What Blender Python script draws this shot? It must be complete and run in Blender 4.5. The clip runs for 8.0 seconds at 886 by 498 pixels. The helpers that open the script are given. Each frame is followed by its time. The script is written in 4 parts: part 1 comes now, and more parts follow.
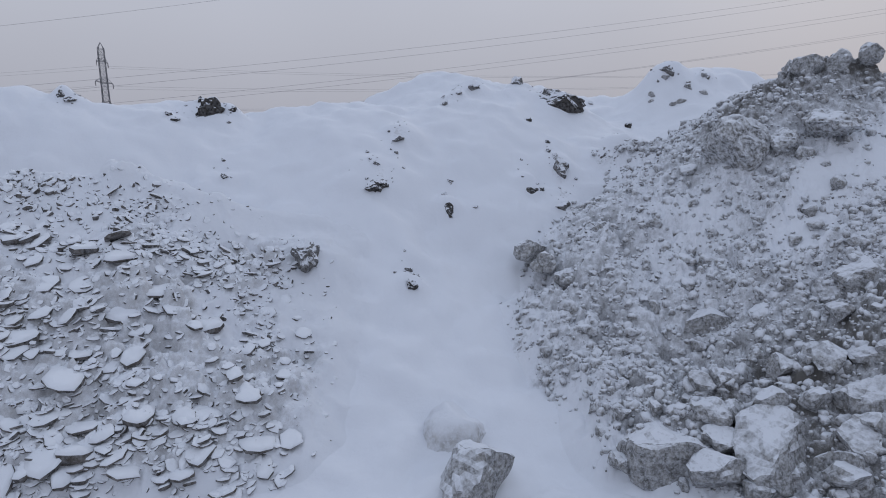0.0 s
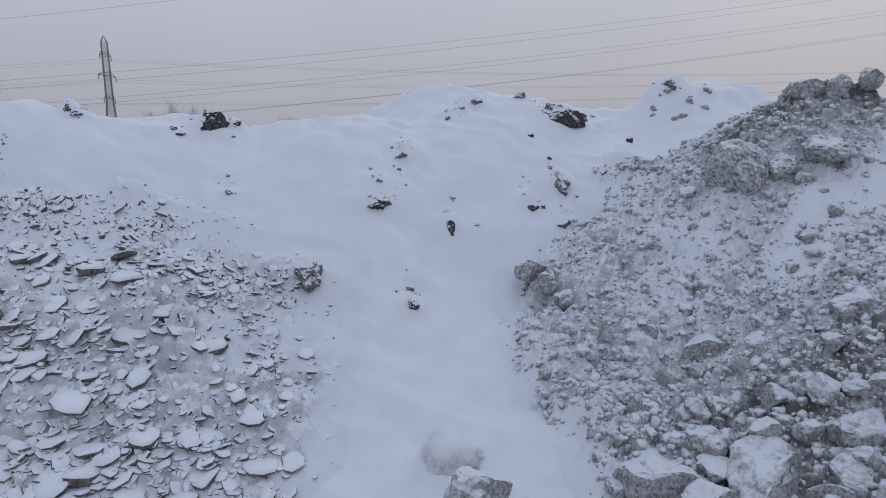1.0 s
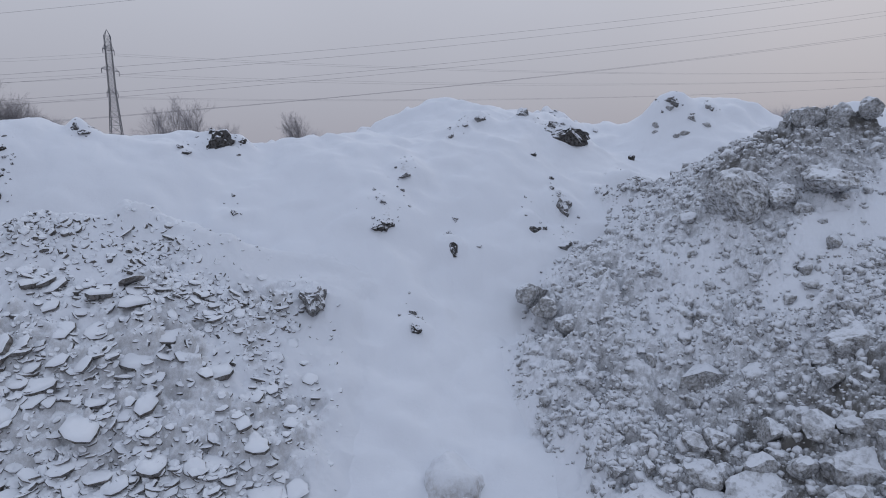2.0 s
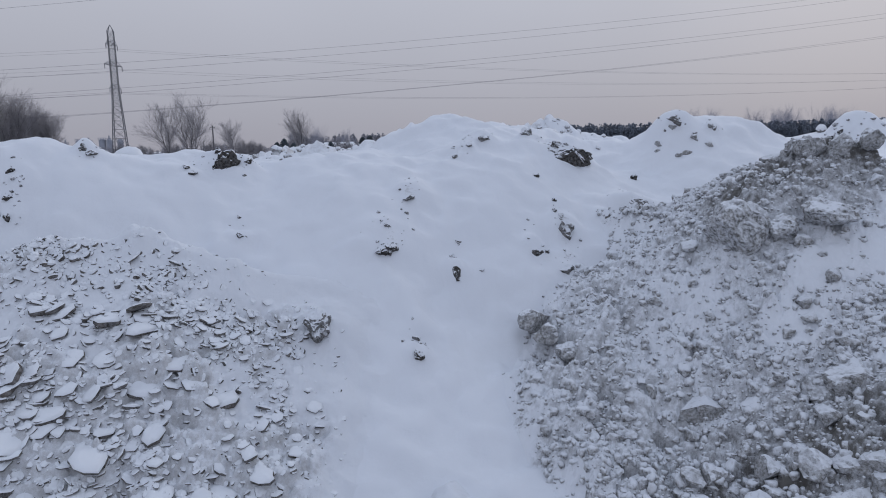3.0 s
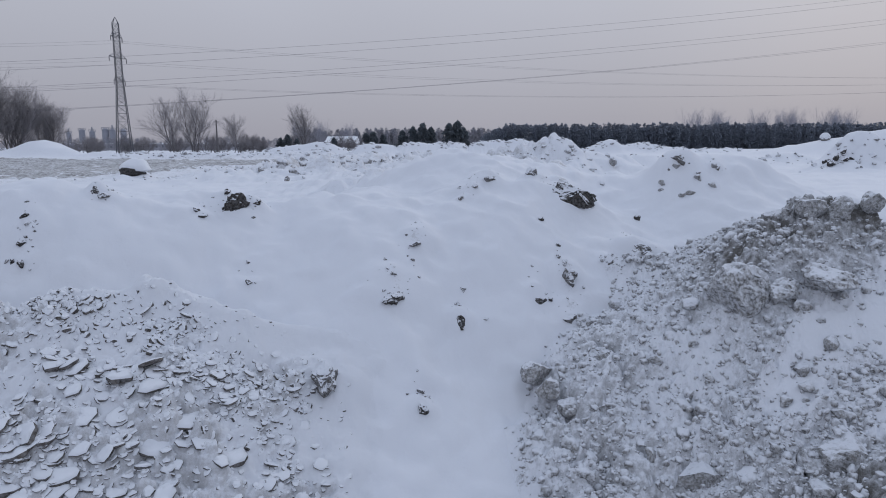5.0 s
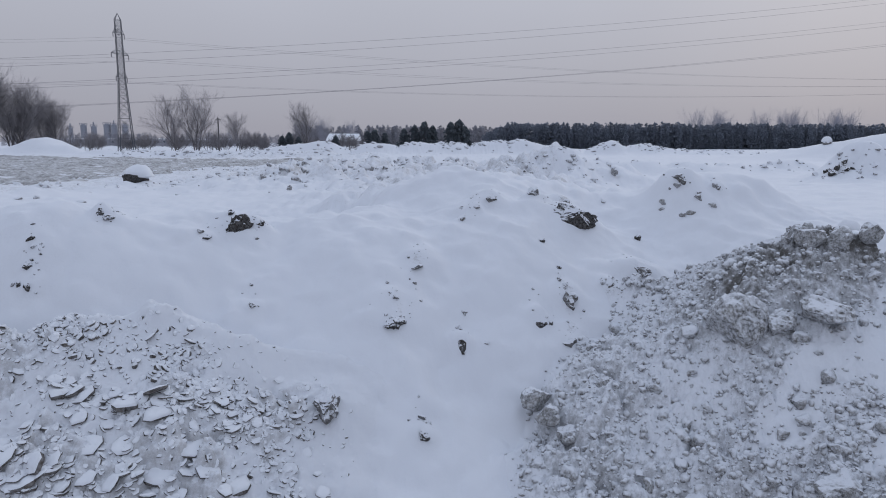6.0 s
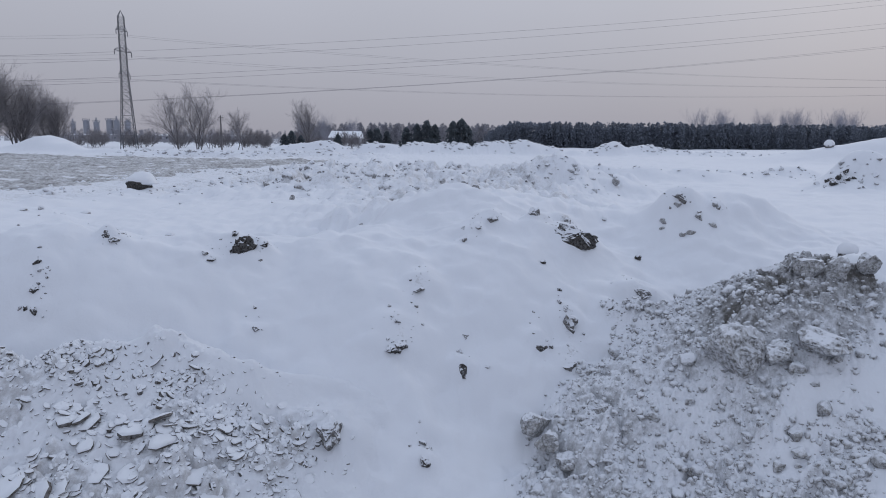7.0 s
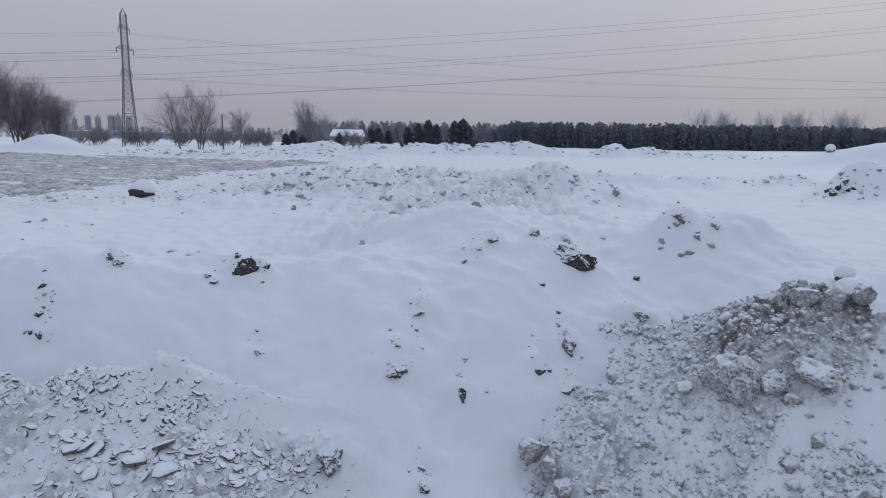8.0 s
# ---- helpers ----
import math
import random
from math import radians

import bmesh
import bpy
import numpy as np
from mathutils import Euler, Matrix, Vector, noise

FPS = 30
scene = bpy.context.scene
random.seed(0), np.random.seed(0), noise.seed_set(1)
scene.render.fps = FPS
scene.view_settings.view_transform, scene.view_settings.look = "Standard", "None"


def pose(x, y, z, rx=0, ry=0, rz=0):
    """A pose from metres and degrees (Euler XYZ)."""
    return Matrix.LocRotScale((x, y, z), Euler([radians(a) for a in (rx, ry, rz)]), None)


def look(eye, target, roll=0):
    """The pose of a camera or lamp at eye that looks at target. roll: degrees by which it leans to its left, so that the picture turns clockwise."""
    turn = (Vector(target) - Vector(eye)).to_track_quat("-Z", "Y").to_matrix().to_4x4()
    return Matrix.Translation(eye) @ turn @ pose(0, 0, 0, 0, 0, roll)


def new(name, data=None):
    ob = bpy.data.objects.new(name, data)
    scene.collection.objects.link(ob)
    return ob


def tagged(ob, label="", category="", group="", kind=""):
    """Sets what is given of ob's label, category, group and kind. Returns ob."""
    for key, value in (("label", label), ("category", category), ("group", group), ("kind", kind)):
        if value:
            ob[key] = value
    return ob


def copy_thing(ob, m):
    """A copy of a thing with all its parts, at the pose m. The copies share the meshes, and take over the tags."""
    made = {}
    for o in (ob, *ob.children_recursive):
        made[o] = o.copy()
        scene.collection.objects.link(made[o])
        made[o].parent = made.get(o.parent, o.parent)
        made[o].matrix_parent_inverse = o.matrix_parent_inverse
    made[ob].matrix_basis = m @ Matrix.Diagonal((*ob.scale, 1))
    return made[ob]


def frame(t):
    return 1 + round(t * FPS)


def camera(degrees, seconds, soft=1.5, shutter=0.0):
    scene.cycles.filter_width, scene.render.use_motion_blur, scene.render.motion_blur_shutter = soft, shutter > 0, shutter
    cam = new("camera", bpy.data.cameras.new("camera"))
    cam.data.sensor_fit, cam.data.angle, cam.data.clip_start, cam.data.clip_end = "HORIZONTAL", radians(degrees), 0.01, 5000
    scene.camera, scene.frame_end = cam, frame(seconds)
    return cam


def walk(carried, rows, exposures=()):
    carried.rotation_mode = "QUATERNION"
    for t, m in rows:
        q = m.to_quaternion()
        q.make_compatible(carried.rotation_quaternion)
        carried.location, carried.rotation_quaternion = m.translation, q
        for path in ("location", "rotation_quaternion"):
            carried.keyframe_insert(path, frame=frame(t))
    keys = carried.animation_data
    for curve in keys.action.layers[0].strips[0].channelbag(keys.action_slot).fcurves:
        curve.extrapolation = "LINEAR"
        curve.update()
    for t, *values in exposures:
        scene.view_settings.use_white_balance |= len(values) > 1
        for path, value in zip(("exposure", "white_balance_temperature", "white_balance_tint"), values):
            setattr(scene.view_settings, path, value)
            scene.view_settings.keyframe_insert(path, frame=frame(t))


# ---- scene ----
cam = camera(68.2, 8.0, soft=1.0)
PATH = [
    (0.0, (0.000, 0.000, 3.317), (0.0003, 1.9836, 3.0639), -2.80),
    (0.5, (0.008, -0.033, 3.506), (0.0065, 1.9494, 3.2460), -2.49),
    (1.0, (0.013, -0.071, 3.725), (0.0088, 1.9111, 3.4576), -2.22),
    (1.5, (0.013, -0.107, 3.964), (0.0063, 1.8739, 3.6890), -1.98),
    (3.0, (-0.016, -0.184, 4.731), (-0.0288, 1.7944, 4.4380), -1.23),
    (3.5, (-0.033, -0.198, 4.992), (-0.0470, 1.7798, 4.6940), -0.98),
    (4.0, (-0.052, -0.208, 5.253), (-0.0664, 1.7691, 4.9508), -0.72),
    (4.5, (-0.070, -0.216, 5.515), (-0.0854, 1.7605, 5.2085), -0.47),
    (6.0, (-0.110, -0.248, 6.314), (-0.1283, 1.7262, 5.9932), 0.19),
    (6.5, (-0.115, -0.266, 6.586), (-0.1354, 1.7074, 6.2610), 0.37),
    (7.0, (-0.116, -0.288, 6.862), (-0.1390, 1.6847, 6.5318), 0.53),
    (7.5, (-0.116, -0.312, 7.138), (-0.1402, 1.6600, 6.8043), 0.70),
    (8.0, (-0.116, -0.335, 7.413), (-0.1409, 1.6370, 7.0759), 0.89),
]
walk(cam, [(t, look(eye, target, roll)) for t, eye, target, roll in PATH])

# ---- sky, sun and exposure ----
world = bpy.data.worlds.new("overcast_sky")
scene.world = world
world.use_nodes = True
wt = world.node_tree
wt.nodes.clear()
SUN_AZ, SUN_EL = 33.0, 16.0
sky = wt.nodes.new("ShaderNodeTexSky")
sky.sky_type = "NISHITA"
sky.sun_disc = False
sky.sun_elevation, sky.sun_rotation = radians(SUN_EL), radians(SUN_AZ)
sky.air_density, sky.dust_density = 1.0, 4.0
skyscale = wt.nodes.new("ShaderNodeMix")
skyscale.data_type, skyscale.blend_type = "RGBA", "MULTIPLY"
skyscale.inputs[0].default_value = 1.0
skyscale.inputs[7].default_value = (0.06, 0.06, 0.06, 1)
wt.links.new(sky.outputs[0], skyscale.inputs[6])
coord = wt.nodes.new("ShaderNodeTexCoord")
split = wt.nodes.new("ShaderNodeSeparateXYZ")
wt.links.new(coord.outputs["Generated"], split.inputs[0])
ramp = wt.nodes.new("ShaderNodeValToRGB")
wt.links.new(split.outputs["Z"], ramp.inputs[0])
stops = [(0.0, (0.348, 0.345, 0.402)), (0.10, (0.405, 0.415, 0.482)), (0.22, (0.47, 0.49, 0.568)), (0.5, (0.53, 0.59, 0.74)), (1.0, (0.59, 0.68, 0.87))]
for k, (at, col) in enumerate(stops):
    el = ramp.color_ramp.elements[k] if k < 2 else ramp.color_ramp.elements.new(at)
    el.position, el.color = at, (*col, 1)
cloud = wt.nodes.new("ShaderNodeTexNoise")
cloud.inputs["Scale"].default_value, cloud.inputs["Detail"].default_value = 1.6, 3.0
wt.links.new(coord.outputs["Generated"], cloud.inputs["Vector"])
cr = wt.nodes.new("ShaderNodeMapRange")
cr.inputs["From Min"].default_value, cr.inputs["From Max"].default_value = 0.3, 0.7
cr.inputs["To Min"].default_value, cr.inputs["To Max"].default_value = 0.95, 1.05
wt.links.new(cloud.outputs[0], cr.inputs[0])
cmul = wt.nodes.new("ShaderNodeVectorMath")
cmul.operation = "SCALE"
wt.links.new(ramp.outputs[0], cmul.inputs[0])
wt.links.new(cr.outputs[0], cmul.inputs["Scale"])
blend = wt.nodes.new("ShaderNodeMix")
blend.data_type = "RGBA"
blend.inputs[0].default_value = 0.98
wt.links.new(skyscale.outputs[2], blend.inputs[6])
wt.links.new(cmul.outputs[0], blend.inputs[7])
bg = wt.nodes.new("ShaderNodeBackground")
bg.inputs["Strength"].default_value = 1.0
wt.links.new(blend.outputs[2], bg.inputs[0])
wout = wt.nodes.new("ShaderNodeOutputWorld")
wt.links.new(bg.outputs[0], wout.inputs[0])

sun = new("sun", bpy.data.lights.new("sun", "SUN"))
sun.data.energy, sun.data.angle, sun.data.color = 0.5, radians(35), (1.0, 0.96, 0.93)
sun.matrix_world = look((40, 60, 40), (40 - math.sin(radians(SUN_AZ)), 60 - math.cos(radians(SUN_AZ)), 40 - math.tan(radians(SUN_EL + 14))))
scene.view_settings.exposure = 0.0


# ---- materials ----
def material(name, rough=0.8, metal=0.0):
    m = bpy.data.materials.new(name)
    m.use_nodes = True
    b = m.node_tree.nodes["Principled BSDF"]
    b.inputs["Roughness"].default_value, b.inputs["Metallic"].default_value = rough, metal
    b.inputs["Specular IOR Level"].default_value = 0.25
    return m, m.node_tree, b


def noise_node(nt, scale, detail=4.0, rough=0.55, vec=None):
    n = nt.nodes.new("ShaderNodeTexNoise")
    n.inputs["Scale"].default_value, n.inputs["Detail"].default_value, n.inputs["Roughness"].default_value = scale, detail, rough
    if vec:
        nt.links.new(vec, n.inputs["Vector"])
    return n.outputs[0]


def maprange(nt, src, a, b, c=0.0, d=1.0):
    n = nt.nodes.new("ShaderNodeMapRange")
    n.inputs["From Min"].default_value, n.inputs["From Max"].default_value = a, b
    n.inputs["To Min"].default_value, n.inputs["To Max"].default_value = c, d
    nt.links.new(src, n.inputs[0])
    return n.outputs[0]


def mathop(nt, op, a, b):
    n = nt.nodes.new("ShaderNodeMath")
    n.operation = op
    for k, v in enumerate((a, b)):
        if isinstance(v, (int, float)):
            n.inputs[k].default_value = v
        else:
            nt.links.new(v, n.inputs[k])
    return n.outputs[0]


def mixcol(nt, fac, a, b):
    n = nt.nodes.new("ShaderNodeMix")
    n.data_type = "RGBA"
    if isinstance(fac, (int, float)):
        n.inputs[0].default_value = fac
    else:
        nt.links.new(fac, n.inputs[0])
    for k, v in ((6, a), (7, b)):
        if isinstance(v, tuple):
            n.inputs[k].default_value = (*v, 1)
        else:
            nt.links.new(v, n.inputs[k])
    return n.outputs[2]


def bump(nt, bsdf, height, strength, dist):
    n = nt.nodes.new("ShaderNodeBump")
    n.inputs["Strength"].default_value, n.inputs["Distance"].default_value = strength, dist
    nt.links.new(height, n.inputs["Height"])
    nt.links.new(n.outputs[0], bsdf.inputs["Normal"])


def world_pos(nt):
    return nt.nodes.new("ShaderNodeNewGeometry").outputs["Position"]


def up(nt):
    g = nt.nodes.new("ShaderNodeNewGeometry")
    s = nt.nodes.new("ShaderNodeSeparateXYZ")
    nt.links.new(g.outputs["Normal"], s.inputs[0])
    return s.outputs["Z"]


SNOW_A, SNOW_B = (0.73, 0.75, 0.79), (0.79, 0.81, 0.84)


def snow_material(name, grain=60.0):
    m, nt, b = material(name, 0.7)
    p = world_pos(nt)
    col = mixcol(nt, maprange(nt, noise_node(nt, 0.9, 5, 0.6, p), 0.3, 0.7), SNOW_A, SNOW_B)
    nt.links.new(col, b.inputs["Base Color"])
    h = mathop(nt, "ADD", noise_node(nt, grain, 3, 0.6, p), mathop(nt, "MULTIPLY", noise_node(nt, 7.0, 4, 0.5, p), 2.0))
    bump(nt, b, h, 0.25, 0.02)
    return m


def snowy_material(name, dark, light, cover=0.45, soft=0.35, scale=6.0, grit=22.0, dust=0.35):
    """A solid of two tones under snow that lies on what faces up, with frost dusted over the rest."""
    m, nt, b = material(name, 0.85)
    p = world_pos(nt)
    fine = noise_node(nt, grit, 6, 0.7, p)
    solid = mixcol(nt, maprange(nt, noise_node(nt, scale, 5, 0.65, p), 0.35, 0.65), dark, light)
    solid = mixcol(nt, maprange(nt, fine, 0.55, 0.75, 0.0, 0.6), solid, (dark[0] * 0.6, dark[1] * 0.6, dark[2] * 0.6))
    frost = maprange(nt, noise_node(nt, grit * 0.6, 5, 0.7, p), 0.40, 0.62, 0.0, dust)
    solid = mixcol(nt, frost, solid, SNOW_A)
    u = mathop(nt, "ADD", up(nt), mathop(nt, "MULTIPLY", mathop(nt, "SUBTRACT", noise_node(nt, scale * 1.3, 6, 0.7, p), 0.5), 1.1))
    col = mixcol(nt, maprange(nt, u, cover, cover + soft), solid, SNOW_A)
    nt.links.new(col, b.inputs["Base Color"])
    bump(nt, b, mathop(nt, "ADD", fine, noise_node(nt, scale * 1.5, 5, 0.6, p)), 0.5, 0.03)
    return m


def plain_material(name, a, b2, rough=0.8, metal=0.0, scale=3.0):
    m, nt, b = material(name, rough, metal)
    col = mixcol(nt, maprange(nt, noise_node(nt, scale, 5, 0.6, world_pos(nt)), 0.3, 0.7), a, b2)
    nt.links.new(col, b.inputs["Base Color"])
    return m


def dirt_snow_material(name, clean, dirty, lo, hi, scale, steep=0.55, relief=0.03):
    """Heaped snow, greyed by grit where the noise and the steepness let it show, and by the mesh's mask of dirt and
    painted shade.
    """
    m, nt, b = material(name, 0.8)
    p = world_pos(nt)
    big = noise_node(nt, scale, 4, 0.6, p)
    mid = noise_node(nt, scale * 7, 5, 0.7, p)
    fine = noise_node(nt, scale * 45, 4, 0.7, p)
    f = mathop(nt, "ADD", mathop(nt, "MULTIPLY", big, 0.22), mathop(nt, "ADD", mathop(nt, "MULTIPLY", mid, 0.43), mathop(nt, "MULTIPLY", fine, 0.35)))
    f = mathop(nt, "ADD", f, mathop(nt, "MULTIPLY", mathop(nt, "SUBTRACT", 0.75, up(nt)), steep * 0.3))
    at = nt.nodes.new("ShaderNodeAttribute")
    at.attribute_name = "dirt_shade"
    f = mathop(nt, "ADD", f, mathop(nt, "MULTIPLY", mathop(nt, "SUBTRACT", at.outputs["Fac"], 0.6), 0.42))
    col = mixcol(nt, maprange(nt, f, lo, hi), clean, dirty)
    nt.links.new(col, b.inputs["Base Color"])
    bump(nt, b, mathop(nt, "ADD", fine, mathop(nt, "MULTIPLY", mid, 2.0)), 0.45, relief)
    return m


M_SNOW = snow_material("fresh_snow")
M_GROUND = dirt_snow_material("field_snow", SNOW_A, (0.30, 0.287, 0.273), 0.57, 0.80, 0.5, 0.4, 0.012)
M_LEFT = dirt_snow_material("rubble_snow", SNOW_A, (0.30, 0.285, 0.27), 0.60, 1.0, 2.6, 0.8, 0.016)
M_RIGHT = dirt_snow_material("gritty_snow", SNOW_A, (0.12, 0.115, 0.107), 0.585, 0.95, 3.0, 1.2, 0.012)
M_PLATE = snowy_material("ice_plate", (0.022, 0.019, 0.017), (0.13, 0.113, 0.098), 0.7, 0.25, 7.0, 28.0, 0.18)
M_CAP = snow_material("powder_cap", 40.0)
M_ICE = snowy_material("dirty_ice", (0.085, 0.082, 0.077), (0.29, 0.282, 0.27), 0.46, 0.42, 9.0, 42.0, 0.5)
M_CLOD = snowy_material("snow_clod", (0.06, 0.057, 0.052), (0.36, 0.35, 0.335), 0.14, 0.65, 9.0, 34.0, 0.75)
M_LUMP = snowy_material("frozen_slush", (0.07, 0.066, 0.06), (0.34, 0.33, 0.315), 0.42, 0.45, 4.5, 30.0, 0.75)
M_DARK = snowy_material("dark_rock", (0.010, 0.009, 0.008), (0.05, 0.04, 0.032), 0.34, 0.2, 12.0, 40.0, 0.12)
M_BROWN = snowy_material("brown_rock", (0.032, 0.029, 0.027), (0.13, 0.118, 0.105), 0.16, 0.25, 11.0, 38.0, 0.3)
M_ROAD = dirt_snow_material("packed_road_snow", (0.64, 0.65, 0.67), (0.23, 0.222, 0.215), 0.40, 0.54, 0.5, 1.6)
M_STEEL = plain_material("weathered_steel", (0.07, 0.075, 0.09), (0.12, 0.125, 0.14), 0.7, 0.2)
M_WIRE = plain_material("aluminium_wire", (0.13, 0.13, 0.145), (0.18, 0.18, 0.195), 0.6, 0.3)
M_GLASS_INS = plain_material("insulator_glaze", (0.05, 0.05, 0.06), (0.09, 0.09, 0.1), 0.4)
M_BARK = plain_material("frosted_bark", (0.10, 0.095, 0.10), (0.17, 0.16, 0.165), 0.9)
# Twig grey is lifted in the base colour for haze over distance.
M_TWIG = plain_material("hazed_twigs", (0.19, 0.18, 0.19), (0.29, 0.275, 0.285), 0.9)
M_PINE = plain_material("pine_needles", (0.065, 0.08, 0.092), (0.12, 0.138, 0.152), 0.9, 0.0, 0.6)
# Needles paled and blued in the base colour to stand in for haze.
M_WOODS_HAZED = plain_material("hazed_woods_needles", (0.14, 0.16, 0.20), (0.215, 0.24, 0.285), 0.95, 0.0, 0.35)
# Pale grey holds the distance haze, painted into bark, twigs and needles alike.
M_HAZEWOODS = plain_material("distance_hazed_woods", (0.30, 0.30, 0.34), (0.36, 0.36, 0.40), 0.95, 0.0, 0.2)
M_WALL = plain_material("grey_panel", (0.24, 0.245, 0.27), (0.30, 0.305, 0.33), 0.85, 0.0, 0.3)
M_WALLPALE = plain_material("pale_panel", (0.33, 0.33, 0.36), (0.38, 0.38, 0.41), 0.85, 0.0, 0.3)
# Steel lightened in its colour, as haze would do at this distance.
M_SILO = plain_material("hazed_silo_steel", (0.25, 0.26, 0.30), (0.30, 0.31, 0.345), 0.8, 0.0, 0.3)
M_PANE = plain_material("dark_pane", (0.06, 0.07, 0.085), (0.09, 0.10, 0.12), 0.2)


# ---- small helpers for meshes ----
def mesh_tris(name, v, f, mat):
    me = bpy.data.meshes.new(name)
    me.vertices.add(len(v))
    me.vertices.foreach_set("co", np.asarray(v, np.float32).reshape(-1))
    me.loops.add(f.size)
    me.loops.foreach_set("vertex_index", np.asarray(f, np.int32).reshape(-1))
    me.polygons.add(len(f))
    me.polygons.foreach_set("loop_start", np.arange(0, f.size, 3))
    me.update(calc_edges=True)
    me.materials.append(mat)
    return me


def mesh_from(name, verts, faces, mat, smooth=True):
    me = bpy.data.meshes.new(name)
    me.from_pydata([tuple(v) for v in verts], [], [tuple(f) for f in faces])
    me.materials.append(mat)
    if smooth:
        me.polygons.foreach_set("use_smooth", [True] * len(me.polygons))
    me.update()
    return me


def part_of(name, me, parent, label="", m=None):
    ob = new(name, me)
    ob.parent = parent
    if m is not None:
        ob.matrix_basis = m
    if label:
        tagged(ob, label)
    return ob


def part(name, bm, mat, parent, label="", smooth=False):
    me = bpy.data.meshes.new(name)
    bm.to_mesh(me)
    bm.free()
    me.materials.append(mat)
    if smooth:
        me.polygons.foreach_set("use_smooth", [True] * len(me.polygons))
    return part_of(name, me, parent, label)


def empty(name, loc, label, category, group="", kind=""):
    e = new(name)
    e.location = loc
    e.empty_display_size = 0.2
    return tagged(e, label, category, group, kind)


def hash01(i, j, seed):
    n = (i.astype(np.int64) * 374761393 + j.astype(np.int64) * 668265263 + seed * 982451653) & 0x7FFFFFFF
    n = ((n ^ (n >> 13)) * 1274126177) & 0x7FFFFFFF
    n = n ^ (n >> 16)
    return (n % 100003) / 100003.0


def vnoise(x, y, seed=0):
    i, j = np.floor(x), np.floor(y)
    u, v = x - i, y - j
    u, v = u * u * (3 - 2 * u), v * v * (3 - 2 * v)
    a, b = hash01(i, j, seed), hash01(i + 1, j, seed)
    c, d = hash01(i, j + 1, seed), hash01(i + 1, j + 1, seed)
    return (a * (1 - u) + b * u) * (1 - v) + (c * (1 - u) + d * u) * v - 0.5


def fbm(x, y, octaves=4, seed=0, gain=0.5):
    s, amp = 0.0, 1.0
    for k in range(octaves):
        s = s + amp * vnoise(x * 2.03 ** k + 17.1 * k, y * 2.03 ** k - 9.7 * k, seed + k)
        amp *= gain
    return s


def clods(x, y, cell, seed=0):
    """Round lumps, one in each cell: 1 at a lump's middle, 0 in the gaps."""
    x, y = x / cell, y / cell
    i, j = np.floor(x), np.floor(y)
    best = np.full(np.shape(x), 9.0)
    for a in (-1, 0, 1):
        for b in (-1, 0, 1):
            px = i + a + hash01(i + a, j + b, seed)
            py = j + b + hash01(i + a, j + b, seed + 7)
            rad = 0.45 + 0.75 * hash01(i + a, j + b, seed + 13)
            best = np.minimum(best, np.hypot(x - px, y - py) / rad)
    return np.sqrt(np.clip(1 - best * best, 0, 1))


def smin(a, b, k):
    h = np.clip(0.5 + 0.5 * (b - a) / k, 0, 1)
    return b * (1 - h) + a * h - k * h * (1 - h)


def bumps(x, y, mounds, sigma):
    z = 0.0
    for mx, my, mz in mounds:
        z = z + mz * np.exp(-((x - mx) ** 2 + (y - my) ** 2) / (2 * sigma * sigma))
    return z


# ---- the lie of the land ----
BANK = [(0.2, 9.2, 0.35), (2.6, 9.2, -0.24), (5.0, 9.2, 0.18), (-6.1, 10.8, 0.08), (-3.7, 10.8, 0.44), (-1.3, 10.8, 0.24), (1.1, 10.8, -0.52), (3.5, 10.8, 0.1),
        (5.9, 10.8, 0.09), (-7.0, 12.4, 1.31), (-4.6, 12.4, 0.12), (-2.2, 12.4, 0.22), (0.2, 12.4, 0.28), (2.6, 12.4, -0.41), (-6.1, 14.0, -0.42), (-3.7, 14.0, 0.85),
        (-1.3, 14.0, 0.56), (1.1, 14.0, 0.42), (5.9, 14.0, -0.52), (-2.2, 15.6, -0.15), (2.6, 15.6, 0.23), (5.0, 15.6, -0.37), (-6.1, 17.4, -0.28), (-3.7, 17.4, -0.74),
        (-1.3, 17.4, 0.81), (1.1, 17.4, 0.8), (3.5, 17.4, 0.43), (5.9, 17.4, 0.95)]
CREST = [(-8.4, 12.2, 0.81), (-7.4, 12.5, -0.1), (-6.8, 12.5, -0.43), (-6.0, 12.8, 0.1), (-5.2, 13.5, 0.43), (-4.2, 13.6, -0.29), (-3.2, 14.0, -0.27), (-2.0, 14.2, 0.1), (-0.8, 14.6, -0.45), (0.4, 16.5, 0.21), (1.5, 16.4, -0.24), (4.2, 16.8, -0.56), (6.0, 17.2, 0.01), (7.6, 17.5, -0.12)]
# drifts and dumped mounds farther out: x, y, height, radius in x, radius in y
FAR_MOUNDS = [(5.9, 17.05, 0.32, 0.7, 0.6), (8.0, 17.7, 0.85, 1.7, 1.1), (5.5, 31.0, 0.9, 3.2, 1.4), (22.4, 36.6, 1.7, 1.7, 1.4), (-64.0, 105.0, 2.8, 4.6, 4.0), (64.0, 88.0, 4.0, 18.0, 4.5),
              (26.4, 37.6, 1.9, 2.4, 1.6), (8.4, 32.2, 0.75, 1.1, 0.9), (-2.0, 24.0, 0.25, 2.0, 1.0)]


